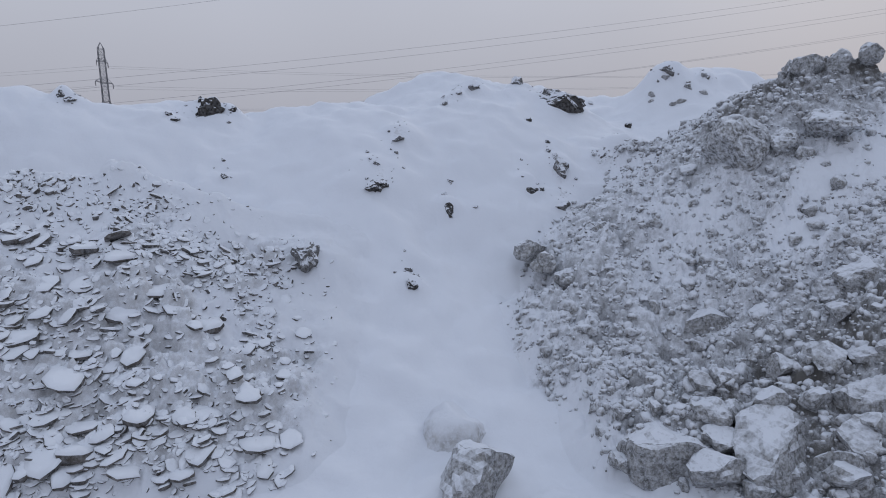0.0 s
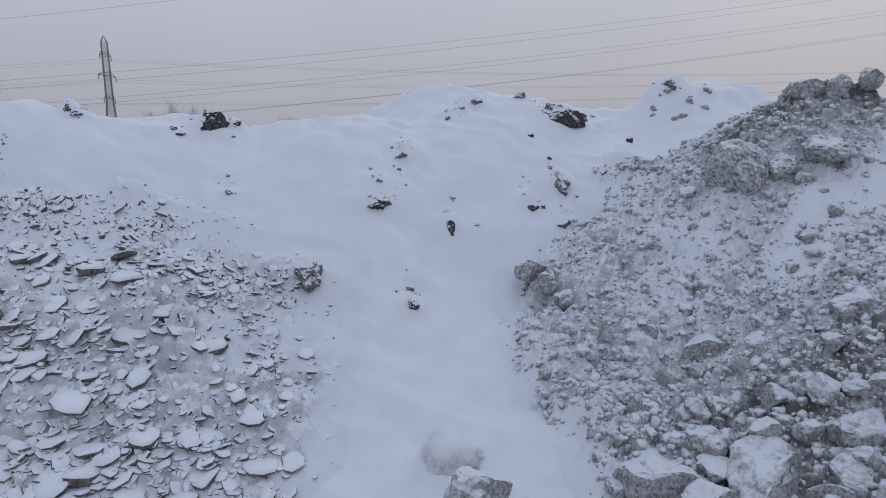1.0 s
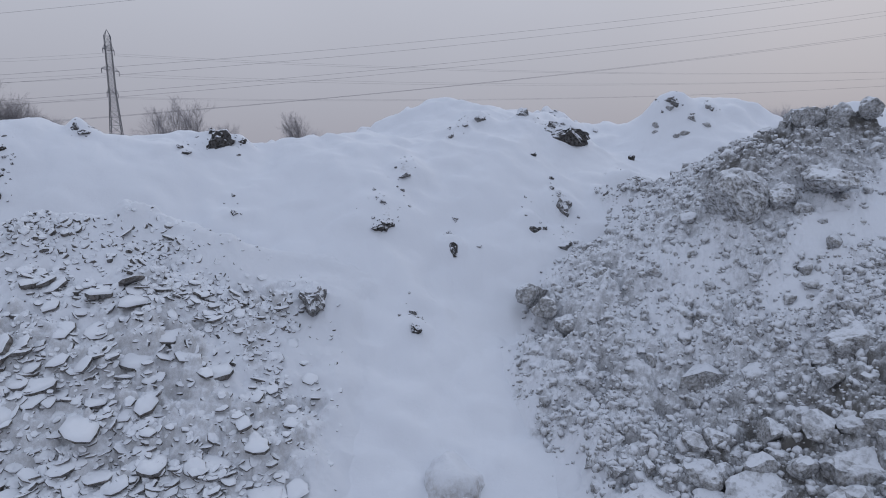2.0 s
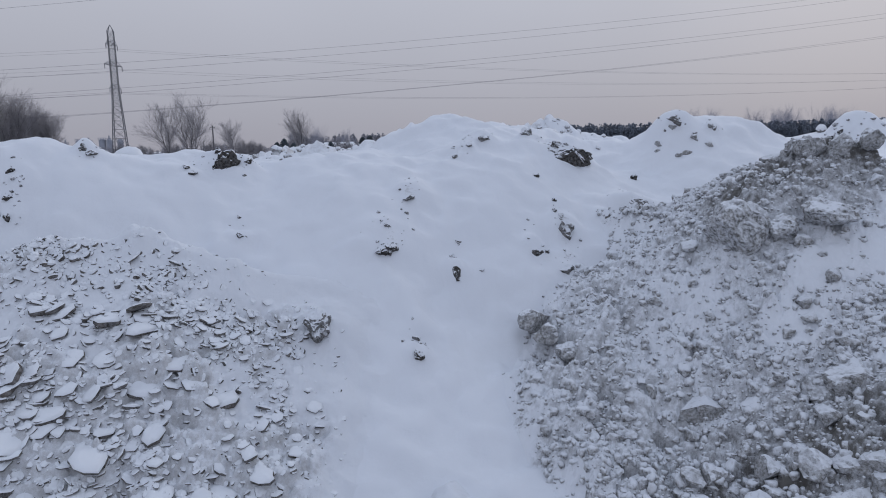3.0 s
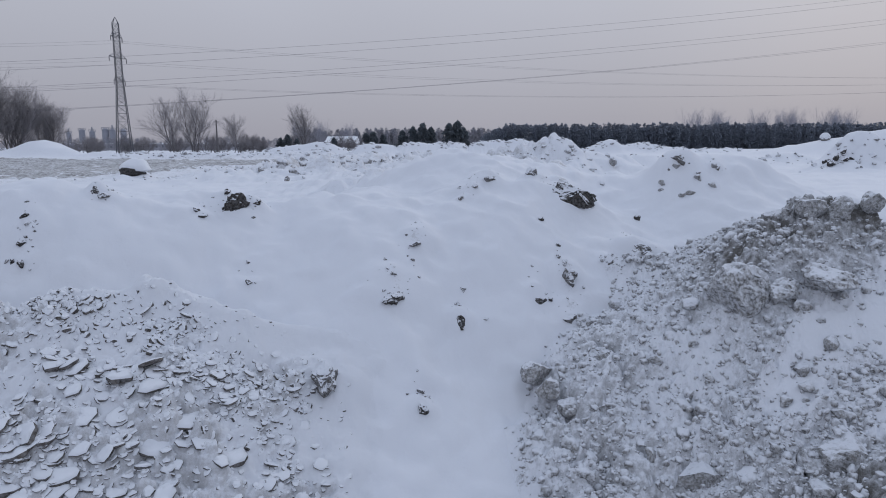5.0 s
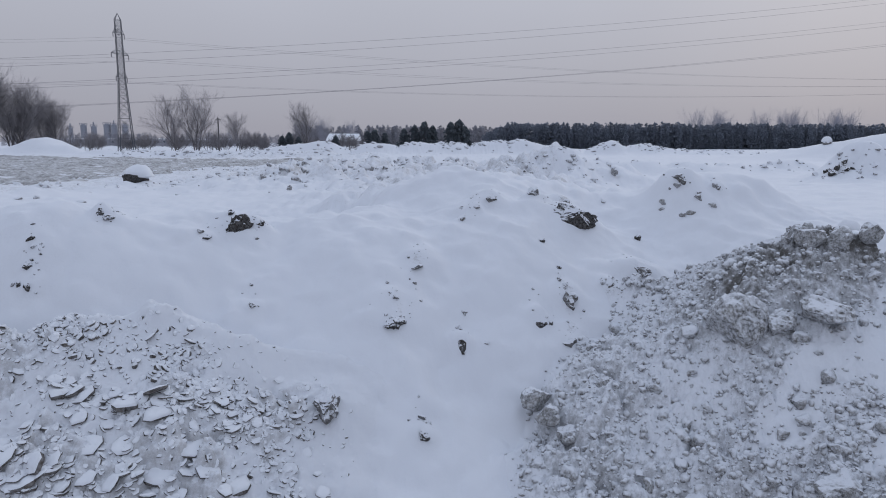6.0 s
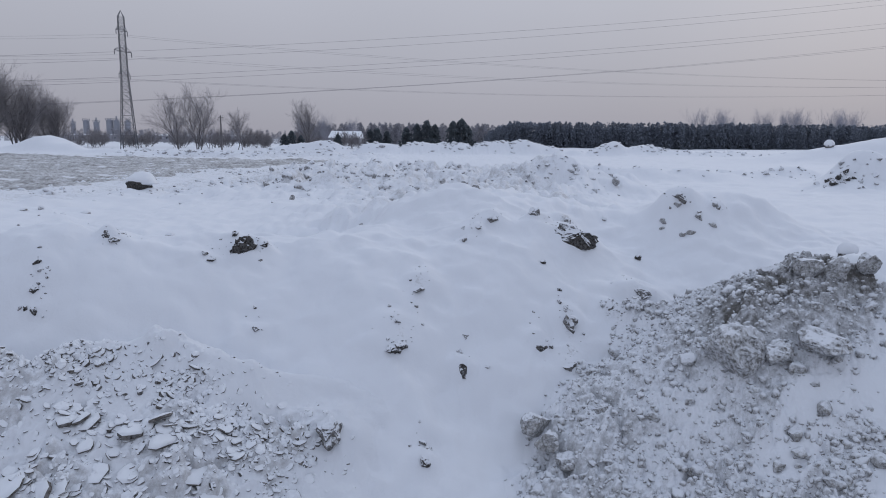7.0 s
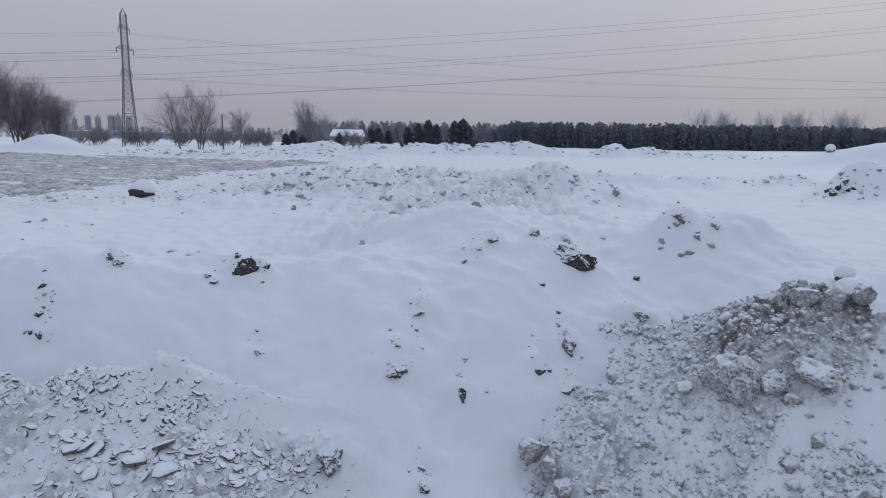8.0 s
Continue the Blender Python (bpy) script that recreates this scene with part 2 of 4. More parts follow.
ROCKS = [  # dark stones in the snowy bank: x, y, half sizes, lift, dark or brown
    (2.78, 15.15, 0.50, 0.30, 0.30, 0.2, 0), (-4.45, 13.2, 0.24, 0.2, 0.2, -0.35, 0), (-1.12, 11.62, 0.27, 0.18, 0.13, 0.02, 0), (0.14, 11.66, 0.10, 0.09, 0.12, 0.02, 0),
    (2.36, 12.9, 0.17, 0.14, 0.22, 0.08, 1), (1.72, 12.35, 0.12, 0.09, 0.08, 0.02, 0), (1.92, 12.38, 0.06, 0.05, 0.05, 0.02, 0), (4.15, 14.0, 0.26, 0.2, 0.17, 0.08, 1), (3.40, 13.36, 0.14, 0.13, 0.17, 0.10, 1),
    (2.3, 12.2, 0.17, 0.13, 0.11, 0.05, 1), (1.95, 14.1, 0.07, 0.06, 0.07, 0.03, 0), (-2.12, 9.93, 0.26, 0.22, 0.2, 0.12, 1), (-0.52, 10.0, 0.10, 0.09, 0.10, 0.03, 0), (-0.55, 10.3, 0.07, 0.06, 0.06, 0.02, 1),
    (-6.9, 12.4, 0.10, 0.08, 0.08, -0.1, 0), (-6.75, 12.45, 0.14, 0.10, 0.06, 0.03, 0), (-7.66, 11.25, 0.12, 0.09, 0.08, 0.03, 0), (-7.54, 10.98, 0.10, 0.08, 0.08, 0.03, 0), (-7.75, 11.5, 0.08, 0.06, 0.06, 0.03, 0),
    (-4.95, 12.72, 0.12, 0.08, 0.05, 0.02, 0), (-5.1, 12.75, 0.08, 0.07, 0.04, 0.02, 0), (-3.79, 11.6, 0.10, 0.07, 0.06, 0.02, 0), (0.85, 15.1, 0.17, 0.12, 0.10, 0.05, 1), (1.92, 15.5, 0.16, 0.12, 0.13, 0.06, 1),
    (2.9, 16.6, 0.16, 0.12, 0.12, 0.06, 1), (5.85, 17.1, 0.26, 0.22, 0.16, -0.2, 1), (4.5, 15.66, 0.08, 0.06, 0.10, 0.04, 0), (6.85, 16.8, 0.10, 0.08, 0.08, 0.03, 1), (-0.74, 12.72, 0.20, 0.10, 0.05, 0.0, 1),
    (0.2, 12.3, 0.08, 0.07, 0.06, 0.02, 1), (0.62, 11.8, 0.06, 0.05, 0.05, 0.02, 1), (2.2, 13.2, 0.07, 0.06, 0.07, 0.02, 1), (-4.05, 13.4, 0.10, 0.08, 0.07, 0.04, 0), (-4.7, 13.45, 0.09, 0.08, 0.07, 0.06, 0),
    (0.1, 12.0, 0.06, 0.05, 0.05, 0.02, 1), (2.25, 13.55, 0.06, 0.05, 0.05, 0.02, 0), (2.3, 13.1, 0.08, 0.07, 0.07, 0.03, 1), (-1.1, 11.9, 0.09, 0.07, 0.06, 0.02, 1), (-7.7, 11.0, 0.06, 0.05, 0.05, 0.02, 0), (0.5, 14.7, 0.10, 0.08, 0.07, 0.03, 1), (0.2, 14.4, 0.10, 0.08, 0.06, 0.02, 1)]


def road_mask(x, y):
    """1 on the packed track, 0 off it."""
    n = 2.5 * fbm(x * 0.2, y * 0.2, 3, 95)
    e1 = -21.5 + np.maximum(y - 58, 0) * 0.36 + n - x
    e2 = y - 33 - 0.10 * (x + 22) + n
    e3 = 82 + (-14 - x) * 0.25 + n - y
    return np.clip(np.minimum(np.minimum(e1, e2), e3) / 2.0, 0, 1)


def rough_mask(x, y):
    """Where the field behind the bank is churned up, not smooth."""
    plateau = np.clip((y - 16.5) / 3, 0, 1)
    fresh = np.clip((x - 3.5 - (y - 22) * 0.12) / 3, 0, 1) * np.clip((62 - y) / 8, 0, 1)
    pool = np.exp(-((x + 9.5) / 5.5) ** 4 - ((y - 22.0) / 7.0) ** 4)
    strip = np.clip((x + 13 - 0.0 * y) / 6, 0, 1) * np.clip((y - 52) / 6, 0, 1)
    return plateau * (1 - fresh) * (1 - pool) * (1 - strip) * (1 - road_mask(x, y)) * np.clip((110 - y) / 15, 0, 1)


def ground_dirt(x, y):
    d = 0.22 + 0.62 * rough_mask(x, y)
    for rx, ry, ra, rb, rc, lift, brown in ROCKS:
        if ra > 0.12:
            d = d + 0.5 * np.exp(-((x - rx) / (1.6 * ra)) ** 2 - ((y - ry - 0.9 * ra) / (2.2 * ra)) ** 2)
    row = np.exp(-((y - 112 - 3 * np.sin(x * 0.06)) / 3.0) ** 2) * np.clip((x + 50) / 30, 0, 1)
    return np.clip(np.maximum(np.maximum(d, 0.75 * row), 0.9 * road_mask(x, y)), 0, 1)


def ground_z(x, y, detail=True):
    x, y = np.asarray(x, float), np.asarray(y, float)
    t = np.clip((y + 1.6 / (1 + np.exp(np.clip((x + 5.5) * 1.5, -40, 40))) - 7.2) / 8.0, 0, 1)
    z = -0.3 + (t * t * (3 - 2 * t) * 0.55 + t * 0.45) * 4.6 + bumps(x, y, BANK, 1.4)
    z = z + bumps(x, y, CREST, 1.0)
    for mx, my, mz, rx, ry in FAR_MOUNDS:
        z = z + mz * np.exp(-((x - mx) / rx) ** 2 - ((y - my) / ry) ** 2)
    if not detail:
        return z
    for rx, ry, ra, rb, rc, lift, brown in ROCKS:
        if ra > 0.09:
            q = ((x - rx) / (1.5 * ra)) ** 2 + ((y - ry - 0.75 * rb) / (1.25 * rb)) ** 2
            z = z + 1.2 * min(rc, 0.14) * np.clip(1 - q / 6, 0, 1) ** 4 * (1 + q)
    z = z + 0.20 * fbm(x * 0.6, y * 0.6, 3, 5) + 0.13 * fbm(x * 1.7, y * 1.7, 4, 9)
    # wind-laid drifts with soft lips across the bank
    near = np.clip((20 - y) / 3, 0, 1)
    z = z + near * (0.32 * (0.5 - np.abs(fbm(x * 0.45 + 0.25 * y, y * 0.75, 3, 14))) ** 2 + 0.22 * np.clip(fbm(x * 1.2, y * 2.0, 2, 15), 0, 1) - 0.08)
    if np.max(y) < 16.4:
        return z
    rough = rough_mask(x, y) * np.clip((x + 19) / 10, 0.3, 1)
    z = z - 0.45 * np.clip((-7 - x) / 8, 0, 1) * np.clip((y - 22) / 12, 0, 1)
    z = z + rough * (1.3 * np.abs(fbm(x * 0.42, y * 0.3, 5, 21, 0.6)) + 0.40 * clods(x, y, 1.5, 31) + 0.28 * clods(x, y, 0.55, 33) - 0.35)
    for px, py, rx, ry in ((24.0, 36.5, 4.5, 2.6), (5.5, 31.0, 3.2, 1.6)):
        z = z + np.exp(-((x - px) / rx) ** 2 - ((y - py) / ry) ** 2) * (0.45 * clods(x, y, 1.1, 35) + 0.22 * clods(x, y, 0.45, 37) - 0.1)
    scarp = np.exp(-((y - 46 - 1.2 * np.sin(x * 0.3)) / 1.6) ** 2) * np.clip((x - 4) / 4, 0, 1) * np.clip((30 - x) / 6, 0, 1)
    z = z + scarp * (0.55 + 0.5 * fbm(x * 0.6, y * 0.6, 3, 43) + 0.3 * clods(x, y, 0.9, 45))
    far = np.clip((y - 60) / 30, 0, 1)
    z = z + far * 0.5 * fbm(x * 0.05, y * 0.05, 3, 41)
    # a pushed-up row of small heaps at the field's end
    row = np.exp(-((y - 112 - 3 * np.sin(x * 0.06)) / 2.6) ** 2) * np.clip((x + 50) / 30, 0, 1)
    z = z + (1.3 - 0.8 * np.clip((x - 28) / 14, 0, 1)) * row * (0.35 + 1.8 * np.abs(fbm(x * 0.12, y * 0.02, 2, 51)) + 0.9 * clods(x, 0.5 * y, 3.4, 53))
    row2 = np.exp(-((y - 92 + 0.15 * x) / 2.2) ** 2) * np.clip((-8 - x) / 12, 0, 1)
    z = z + row2 * (0.4 + 1.3 * np.abs(fbm(x * 0.22, y * 0.1, 3, 57)) + 0.35 * clods(x, y, 3.5, 59))
    return z


LEFT = [(-4.6, 7.2, -0.06), (-5.5, 8.4, 0.1), (-3.9, 8.4, 0.09), (-6.2, 9.6, -0.08), (-4.6, 9.6, -0.06), (-3.0, 9.6, -0.17), (-5.5, 10.6, -0.08), (-2.3, 10.6, -0.49)]
RIGHT = [(1.8, 7.2, 0.22), (5.4, 7.2, 0.11), (7.2, 7.2, -0.06), (2.6, 8.6, -0.36), (4.4, 8.6, -0.2), (8.0, 8.6, -0.29), (1.8, 10.0, 0.1), (3.6, 10.0, -0.06), (5.4, 10.0, 0.19), (7.2, 10.0, -0.27),
         (4.4, 11.4, 0.22), (6.2, 11.4, 0.48), (8.0, 11.4, 0.4), (1.8, 12.6, -0.2), (3.6, 12.6, -0.9), (5.4, 12.6, -0.16), (7.2, 12.6, 0.1)]


def ledges(z, x, y, step, seed, sharp=0.8):
    """Breaks a slope into small uneven treads and steep fronts."""
    t = z / step + 2.4 * fbm(x * 1.1, y * 0.5, 3, seed)
    i = np.floor(t)
    f = np.clip((t - i - 0.5 * sharp) / (1 - sharp), 0, 1)
    return step * (i + f * f * (3 - 2 * f) - t)


def left_dirt(x, y):
    crest = np.clip((10.4 + 0.9 * fbm(x * 0.9, y * 0.9, 4, 101) - y) / 0.3, 0, 1)
    edge = np.clip((left_z(x, y, False) - ground_z(x, y, False) - 0.02) / 0.35, 0, 1)
    drift = np.clip(1.0 - 2.2 * fbm(x * 0.7, y * 0.9, 3, 105), 0.25, 1)
    return crest * edge * drift


def right_dirt_shade(x, y):
    d = np.clip((right_z(x, y, False) - ground_z(x, y, False) + 0.5 * fbm(x * 1.5, y * 1.5, 3, 107) + 0.10) / 0.28, 0, 1)
    for cx, cy, rx, ry in ((5.35, 9.25, 0.85, 0.38), (7.1, 9.6, 0.9, 0.65), (6.5, 8.5, 0.7, 0.3)):
        d = d * np.clip(((x - cx) / rx) ** 2 + ((y - cy - 0.4 * (x - cx)) / ry) ** 2 + 2.0 * fbm(x * 1.3, y * 1.3, 4, 103) - 0.6, 0, 1)
    crown = np.exp(-((x - 6.2) / 2.2) ** 2 - ((y - 11.4) / 0.9) ** 2)
    # Extra darkening at the foot: painted shade for the gaps among the blocks.
    foot = np.exp(-((y - 6.9) / 1.3) ** 2) * np.clip((x - 1.8) / 1.5, 0, 1)
    return np.clip(d * (0.62 + 0.95 * crown + 0.75 * foot + 0.5 * fbm(x * 0.8, y * 0.8, 3, 109)), 0, 1.5)


def foot_rise(d, slope_to, ease):
    """How a heap's foot lifts off the ground with the distance d in from its edge."""
    return np.where(d > 0, slope_to * d * d / (np.abs(d) + ease), 0.25 * d)


def left_z(x, y, detail=True):
    x, y = np.asarray(x, float), np.asarray(y, float)
    g = ground_z(x, y, False)
    yy = np.minimum(y, 11.2)
    front = 2.17 + 0.9 * (yy - 9.07) - 0.25 * (np.maximum(x, -7.5) + 4.5) + bumps(x, yy, LEFT, 0.9)
    back = 3.42 + 0.12 * np.sin(x * 2.1) - 0.22 * np.maximum(x + 4.3, 0) - 0.9 * (y - 10.35) - 0.62 * np.clip((-5.5 - x) / 1.2, 0, 1)
    z = smin(smin(front, back, 0.25), g + foot_rise(-1.15 - x + 0.7 * fbm(y * 1.3, x * 1.0, 3, 3), 0.6, 0.8), 0.4)
    if detail:
        over = z - g
        k = (0.06 + 0.94 * left_dirt(x, y)) * np.clip(over / 0.22, 0, 1)
        z = z + (ground_z(x, y) - g) * np.clip(1 - over / 0.5, 0, 1)
        for px, py, h in ((-6.2, 10.0, 0.26), (-5.0, 10.55, 0.30), (-4.35, 10.6, 0.14), (-3.6, 10.5, 0.12)):
            z = z + h * np.exp(-(((x - px) / 0.36) ** 2 + ((y - py) / 0.42) ** 2) ** 1.2) * (1 + 0.9 * fbm(x * 4, y * 4, 3, 69))
        z = z + k * (0.30 * fbm(x * 1.3, y * 1.6, 5, 61, 0.6) + 0.11 * clods(x, y, 0.17, 63) + 0.22 * clods(x, y, 0.5, 65) - 0.18 + 0.12 * np.abs(fbm(x * 5, y * 5, 4, 67, 0.65)))
        z = z + k * (0.40 * ledges(z, x * 1.5, y * 1.5, 0.2, 68, 0.55))
    return z


def right_z(x, y, detail=True):
    x, y = np.asarray(x, float), np.asarray(y, float)
    g = ground_z(x, y, False)
    crest = 11.1 + (7.2 - x) * 0.6
    yy = np.minimum(y, crest)
    front = 2.55 + 0.42 * (x - 4.5) + 0.6 * (yy - 10) + bumps(x, yy, RIGHT, 1.0)
    z = front - 0.85 * np.maximum(y - crest, 0)
    z = smin(z, g + foot_rise(x - 0.75 - 0.75 * np.maximum(y - 10.2, 0) + 0.9 * fbm(y * 1.1, x * 0.9, 3, 4), 0.9, 0.5), 0.3)
    if detail:
        crumb = np.clip(0.55 + 2.2 * fbm(x * 0.5, y * 0.5, 3, 77), 0.1, 1.0)
        over = z - g
        k = (0.2 + 0.8 * np.clip(right_dirt_shade(x, y) * 1.6, 0, 1)) * np.clip(over / 0.2, 0, 1)
        z = z + (ground_z(x, y) - g) * np.clip(1 - over / 0.5, 0, 1)
        crown = np.exp(-((x - 6.2) / 2.2) ** 2 - ((y - 11.4) / 0.9) ** 2)
        z = z + k * (0.36 * fbm(x * 0.9, y * 0.9, 6, 71, 0.62) + crumb * (0.10 * clods(x, y, 0.14, 73) + 0.24 * clods(x, y, 0.40, 75) - 0.04) + crown * (0.30 * clods(x, y, 0.7, 111) + 0.16 * clods(x, y, 0.3, 113) - 0.50) - 0.1 + 0.16 * np.abs(fbm(x * 4, y * 4, 5, 79, 0.65)))
        z = z + k * (0.14 * ledges(z, x * 1.6, y * 1.6, 0.15, 78, 0.5))
    return z


def axis(parts):
    out = [parts[0][0]]
    for a, b, n, power in parts:
        u = np.linspace(0, 1, n + 1)[1:]
        out += list(a + (b - a) * u ** power)
    return np.array(out)


def grid_mesh(name, xs, ys, zfun, mat, keep=None, dirt_shade=None):
    gx, gy = np.meshgrid(xs, ys)
    gz = zfun(gx, gy)
    nx, ny = len(xs), len(ys)
    idx = np.arange(nx * ny).reshape(ny, nx)
    quads = np.stack([idx[:-1, :-1], idx[:-1, 1:], idx[1:, 1:], idx[1:, :-1]], -1).reshape(-1, 4)
    verts = np.stack([gx, gy, gz], -1).reshape(-1, 3)
    if keep is not None:
        ok = keep(gx, gy, gz).reshape(-1)
        quads = quads[ok[quads].any(1)]
        used = np.unique(quads)
        remap = np.full(nx * ny, -1)
        remap[used] = np.arange(len(used))
        verts, quads = verts[used], remap[quads]
    me = bpy.data.meshes.new(name)
    me.vertices.add(len(verts))
    me.vertices.foreach_set("co", verts.reshape(-1))
    me.loops.add(quads.size)
    me.loops.foreach_set("vertex_index", quads.reshape(-1))
    me.polygons.add(len(quads))
    me.polygons.foreach_set("loop_start", np.arange(0, quads.size, 4))
    me.update(calc_edges=True)
    me.polygons.foreach_set("use_smooth", [True] * len(quads))
    me.materials.append(mat)
    d = dirt_shade(verts[:, 0], verts[:, 1]) if dirt_shade else np.full(len(verts), 0.8)
    me.attributes.new("dirt_shade", "FLOAT", "POINT").data.foreach_set("value", d.astype(np.float32))
    return me


xs = np.concatenate([-axis([(11, 30, 60, 1.4), (30, 120, 70, 1.3), (120, 2500, 22, 3)])[::-1], np.linspace(-10.9, 10.9, 370), axis([(11, 30, 60, 1.4), (30, 120, 70, 1.3), (120, 2500, 22, 3)])])
ys = np.concatenate([-axis([(6, 1500, 16, 3)])[::-1], np.linspace(-5, 5.4, 14), np.linspace(5.5, 17, 230), axis([(17.1, 40, 130, 1.2), (40, 130, 150, 1.15), (130, 4000, 26, 3)])])
ground = tagged(new("ground", grid_mesh("ground", xs, ys, ground_z, M_GROUND, dirt_shade=ground_dirt)), "smooth fresh snow over a steep bank and open field", "ground", kind="structure")


def road_z(x, y):
    ruts = 0.13 * np.sin((x * 0.40 + y) * 1.7) * np.clip(1 + 2 * fbm(x * 0.1, y * 0.1, 2, 90), 0, 1) + 0.16 * np.abs(fbm(x * 0.2, y * 0.9, 5, 91, 0.6))
    return ground_z(x, y) + 0.015 + ruts * np.clip(road_mask(x, y) * 2, 0, 1) - 0.06 * (road_mask(x, y) < 0.05)


road = tagged(new("road", grid_mesh("road", np.linspace(-90, -6, 260), np.linspace(31, 118, 230), road_z, M_ROAD, lambda x, y, z: road_mask(x, y) > 0.08)),
              "grey packed snow track with wheel ruts", "road", kind="structure")


# ---- the two near heaps ----
left_heap = empty("rubble_heap", (-4.5, 8.5, 0.0), "heap of broken ice plates and rubble dusted with snow", "heap")
right_heap = empty("snow_heap", (4.5, 9.5, 0.5), "tall heap of gritty grey snow and ice blocks", "heap")
HL = Matrix.Translation((4.5, -8.5, 0.0))
HR = Matrix.Translation((-4.5, -9.5, -0.5))
part_of("snow_mass", grid_mesh("left_mass", np.linspace(-11, -0.6, 460), np.linspace(6.0, 12.6, 320), left_z, M_LEFT, lambda x, y, z: z > ground_z(x, y) - 0.12, left_dirt), left_heap, "rubbly snow body with fresh snow on its crest", HL)
part_of("snow_mass", grid_mesh("right_mass", np.linspace(0.4, 11, 560), np.linspace(5.6, 15, 480), right_z, M_RIGHT, lambda x, y, z: z > ground_z(x, y) - 0.12, right_dirt_shade), right_heap, "gritty grey snow body", HR)



def ico(sub):
    bm = bmesh.new()
    bmesh.ops.create_icosphere(bm, subdivisions=sub, radius=1.0)
    v = np.array([p.co[:] for p in bm.verts])
    f = np.array([[p.index for p in q.verts] for q in bm.faces])
    bm.free()
    return v, f


ICO = {k: ico(k) for k in (1, 2, 3, 4)}


def noise3(v, scale, seed):
    s = Vector((seed * 3.7, seed * 1.3, -seed * 2.1))
    return np.array([noise.fractal(Vector(p) * scale + s, 0.9, 2.1, 5) for p in v])


def rock_shape(seed, sub, cuts=9, lump=0.10, size=(1, 1, 0.8)):
    """An angular block: a ball cut by planes, then roughened."""
    rng = np.random.RandomState(seed)
    v, f = ICO[sub]
    v = v.copy()
    for _ in range(cuts):
        n = rng.normal(size=3)
        n /= np.linalg.norm(n)
        d = rng.uniform(0.42, 0.82)
        over = np.maximum(v @ n - d, 0)
        v = v - over[:, None] * n * 0.92
    r = noise3(v, 1.6, seed) * lump + (noise3(v, 5.0, seed + 50) * lump * 0.35 if sub > 2 else 0)
    v = v * (1 + r)[:, None]
    return v * np.array(size), f


def plate_shape(seed, thick=0.2, n=10, pillow=0.12):
    """A broken slab with a dark ragged rim and underside (0) below a pillow of snow (1)."""
    rng = np.random.RandomState(seed)
    ang = np.sort((np.arange(n) + rng.uniform(-0.42, 0.42, n)) * 2 * math.pi / n)
    rad = rng.uniform(0.55, 1.1, n)
    rad = 0.66 * rad + 0.17 * (np.roll(rad, 1) + np.roll(rad, -1))
    ex = rng.uniform(0.6, 1.0)
    ring = np.stack([np.cos(ang) * rad, np.sin(ang) * rad * ex], -1)
    rows = []
    top = 0.35 * thick
    for k, z, wob in ((0.80, -thick, 0.25), (1.0, -0.5 * thick, 0.25), (1.0, top, 0.12), (0.92, top + 0.7 * pillow, 0.25), (0.55, top + pillow, 0.45)):
        jit = rng.uniform(-0.03, 0.03, (n, 2))
        rows.append(np.c_[ring * k + jit, np.full(n, z) + rng.uniform(-wob, wob, n) * thick])
    v = np.concatenate(rows + [np.array([[0, 0, top + pillow * 1.08], [0, 0, -thick]])])
    f, which = [], []
    for r in range(4):
        for i in range(n):
            a, b = r * n + i, r * n + (i + 1) % n
            f += [(a, b, b + n), (a, b + n, a + n)]
            which += [int(r > 1)] * 2
    for i in range(n):
        f.append((4 * n + i, 4 * n + (i + 1) % n, 5 * n))
        f.append(((i + 1) % n, i, 5 * n + 1))
        which += [1, 0]
    return v, np.array(f), np.array(which)


def plate_mesh(seed, thick):
    v, f, which = plate_shape(seed, thick)
    me = mesh_from("plate", v, f, M_PLATE, False)
    me.materials.append(M_CAP)
    me.polygons.foreach_set("material_index", which)
    me.polygons.foreach_set("use_smooth", which > 0)
    return me


PLATES = [plate_mesh(k, 0.11 + 0.03 * (k % 6)) for k in range(18)]
BLOCKS = [mesh_from("block", *rock_shape(100 + k, 3, 7 + k % 5, 0.14, (1, 0.85, 0.7)), M_ICE, k % 3 != 0) for k in range(14)]
CLODS = [mesh_from("clod", *rock_shape(200 + k, 3, 7, 0.25, (1, 0.9, 0.78)), M_CLOD, True) for k in range(8)]


def slope(zfun, x, y, d=0.12):
    return ((zfun(x + d, y, False) - zfun(x - d, y, False)) / (2 * d), (zfun(x, y + d, False) - zfun(x, y - d, False)) / (2 * d))


def lie(x, y, z, sx, sy, lean, spin, tilt):
    """A pose on a slope: lean 1 follows it, 0 stays level."""
    n = Vector((-sx * lean, -sy * lean, 1)).normalized()
    q = Vector((0, 0, 1)).rotation_difference(n).to_matrix().to_4x4()
    return Matrix.Translation((x, y, z)) @ q @ pose(0, 0, 0, tilt[0], tilt[1], spin)


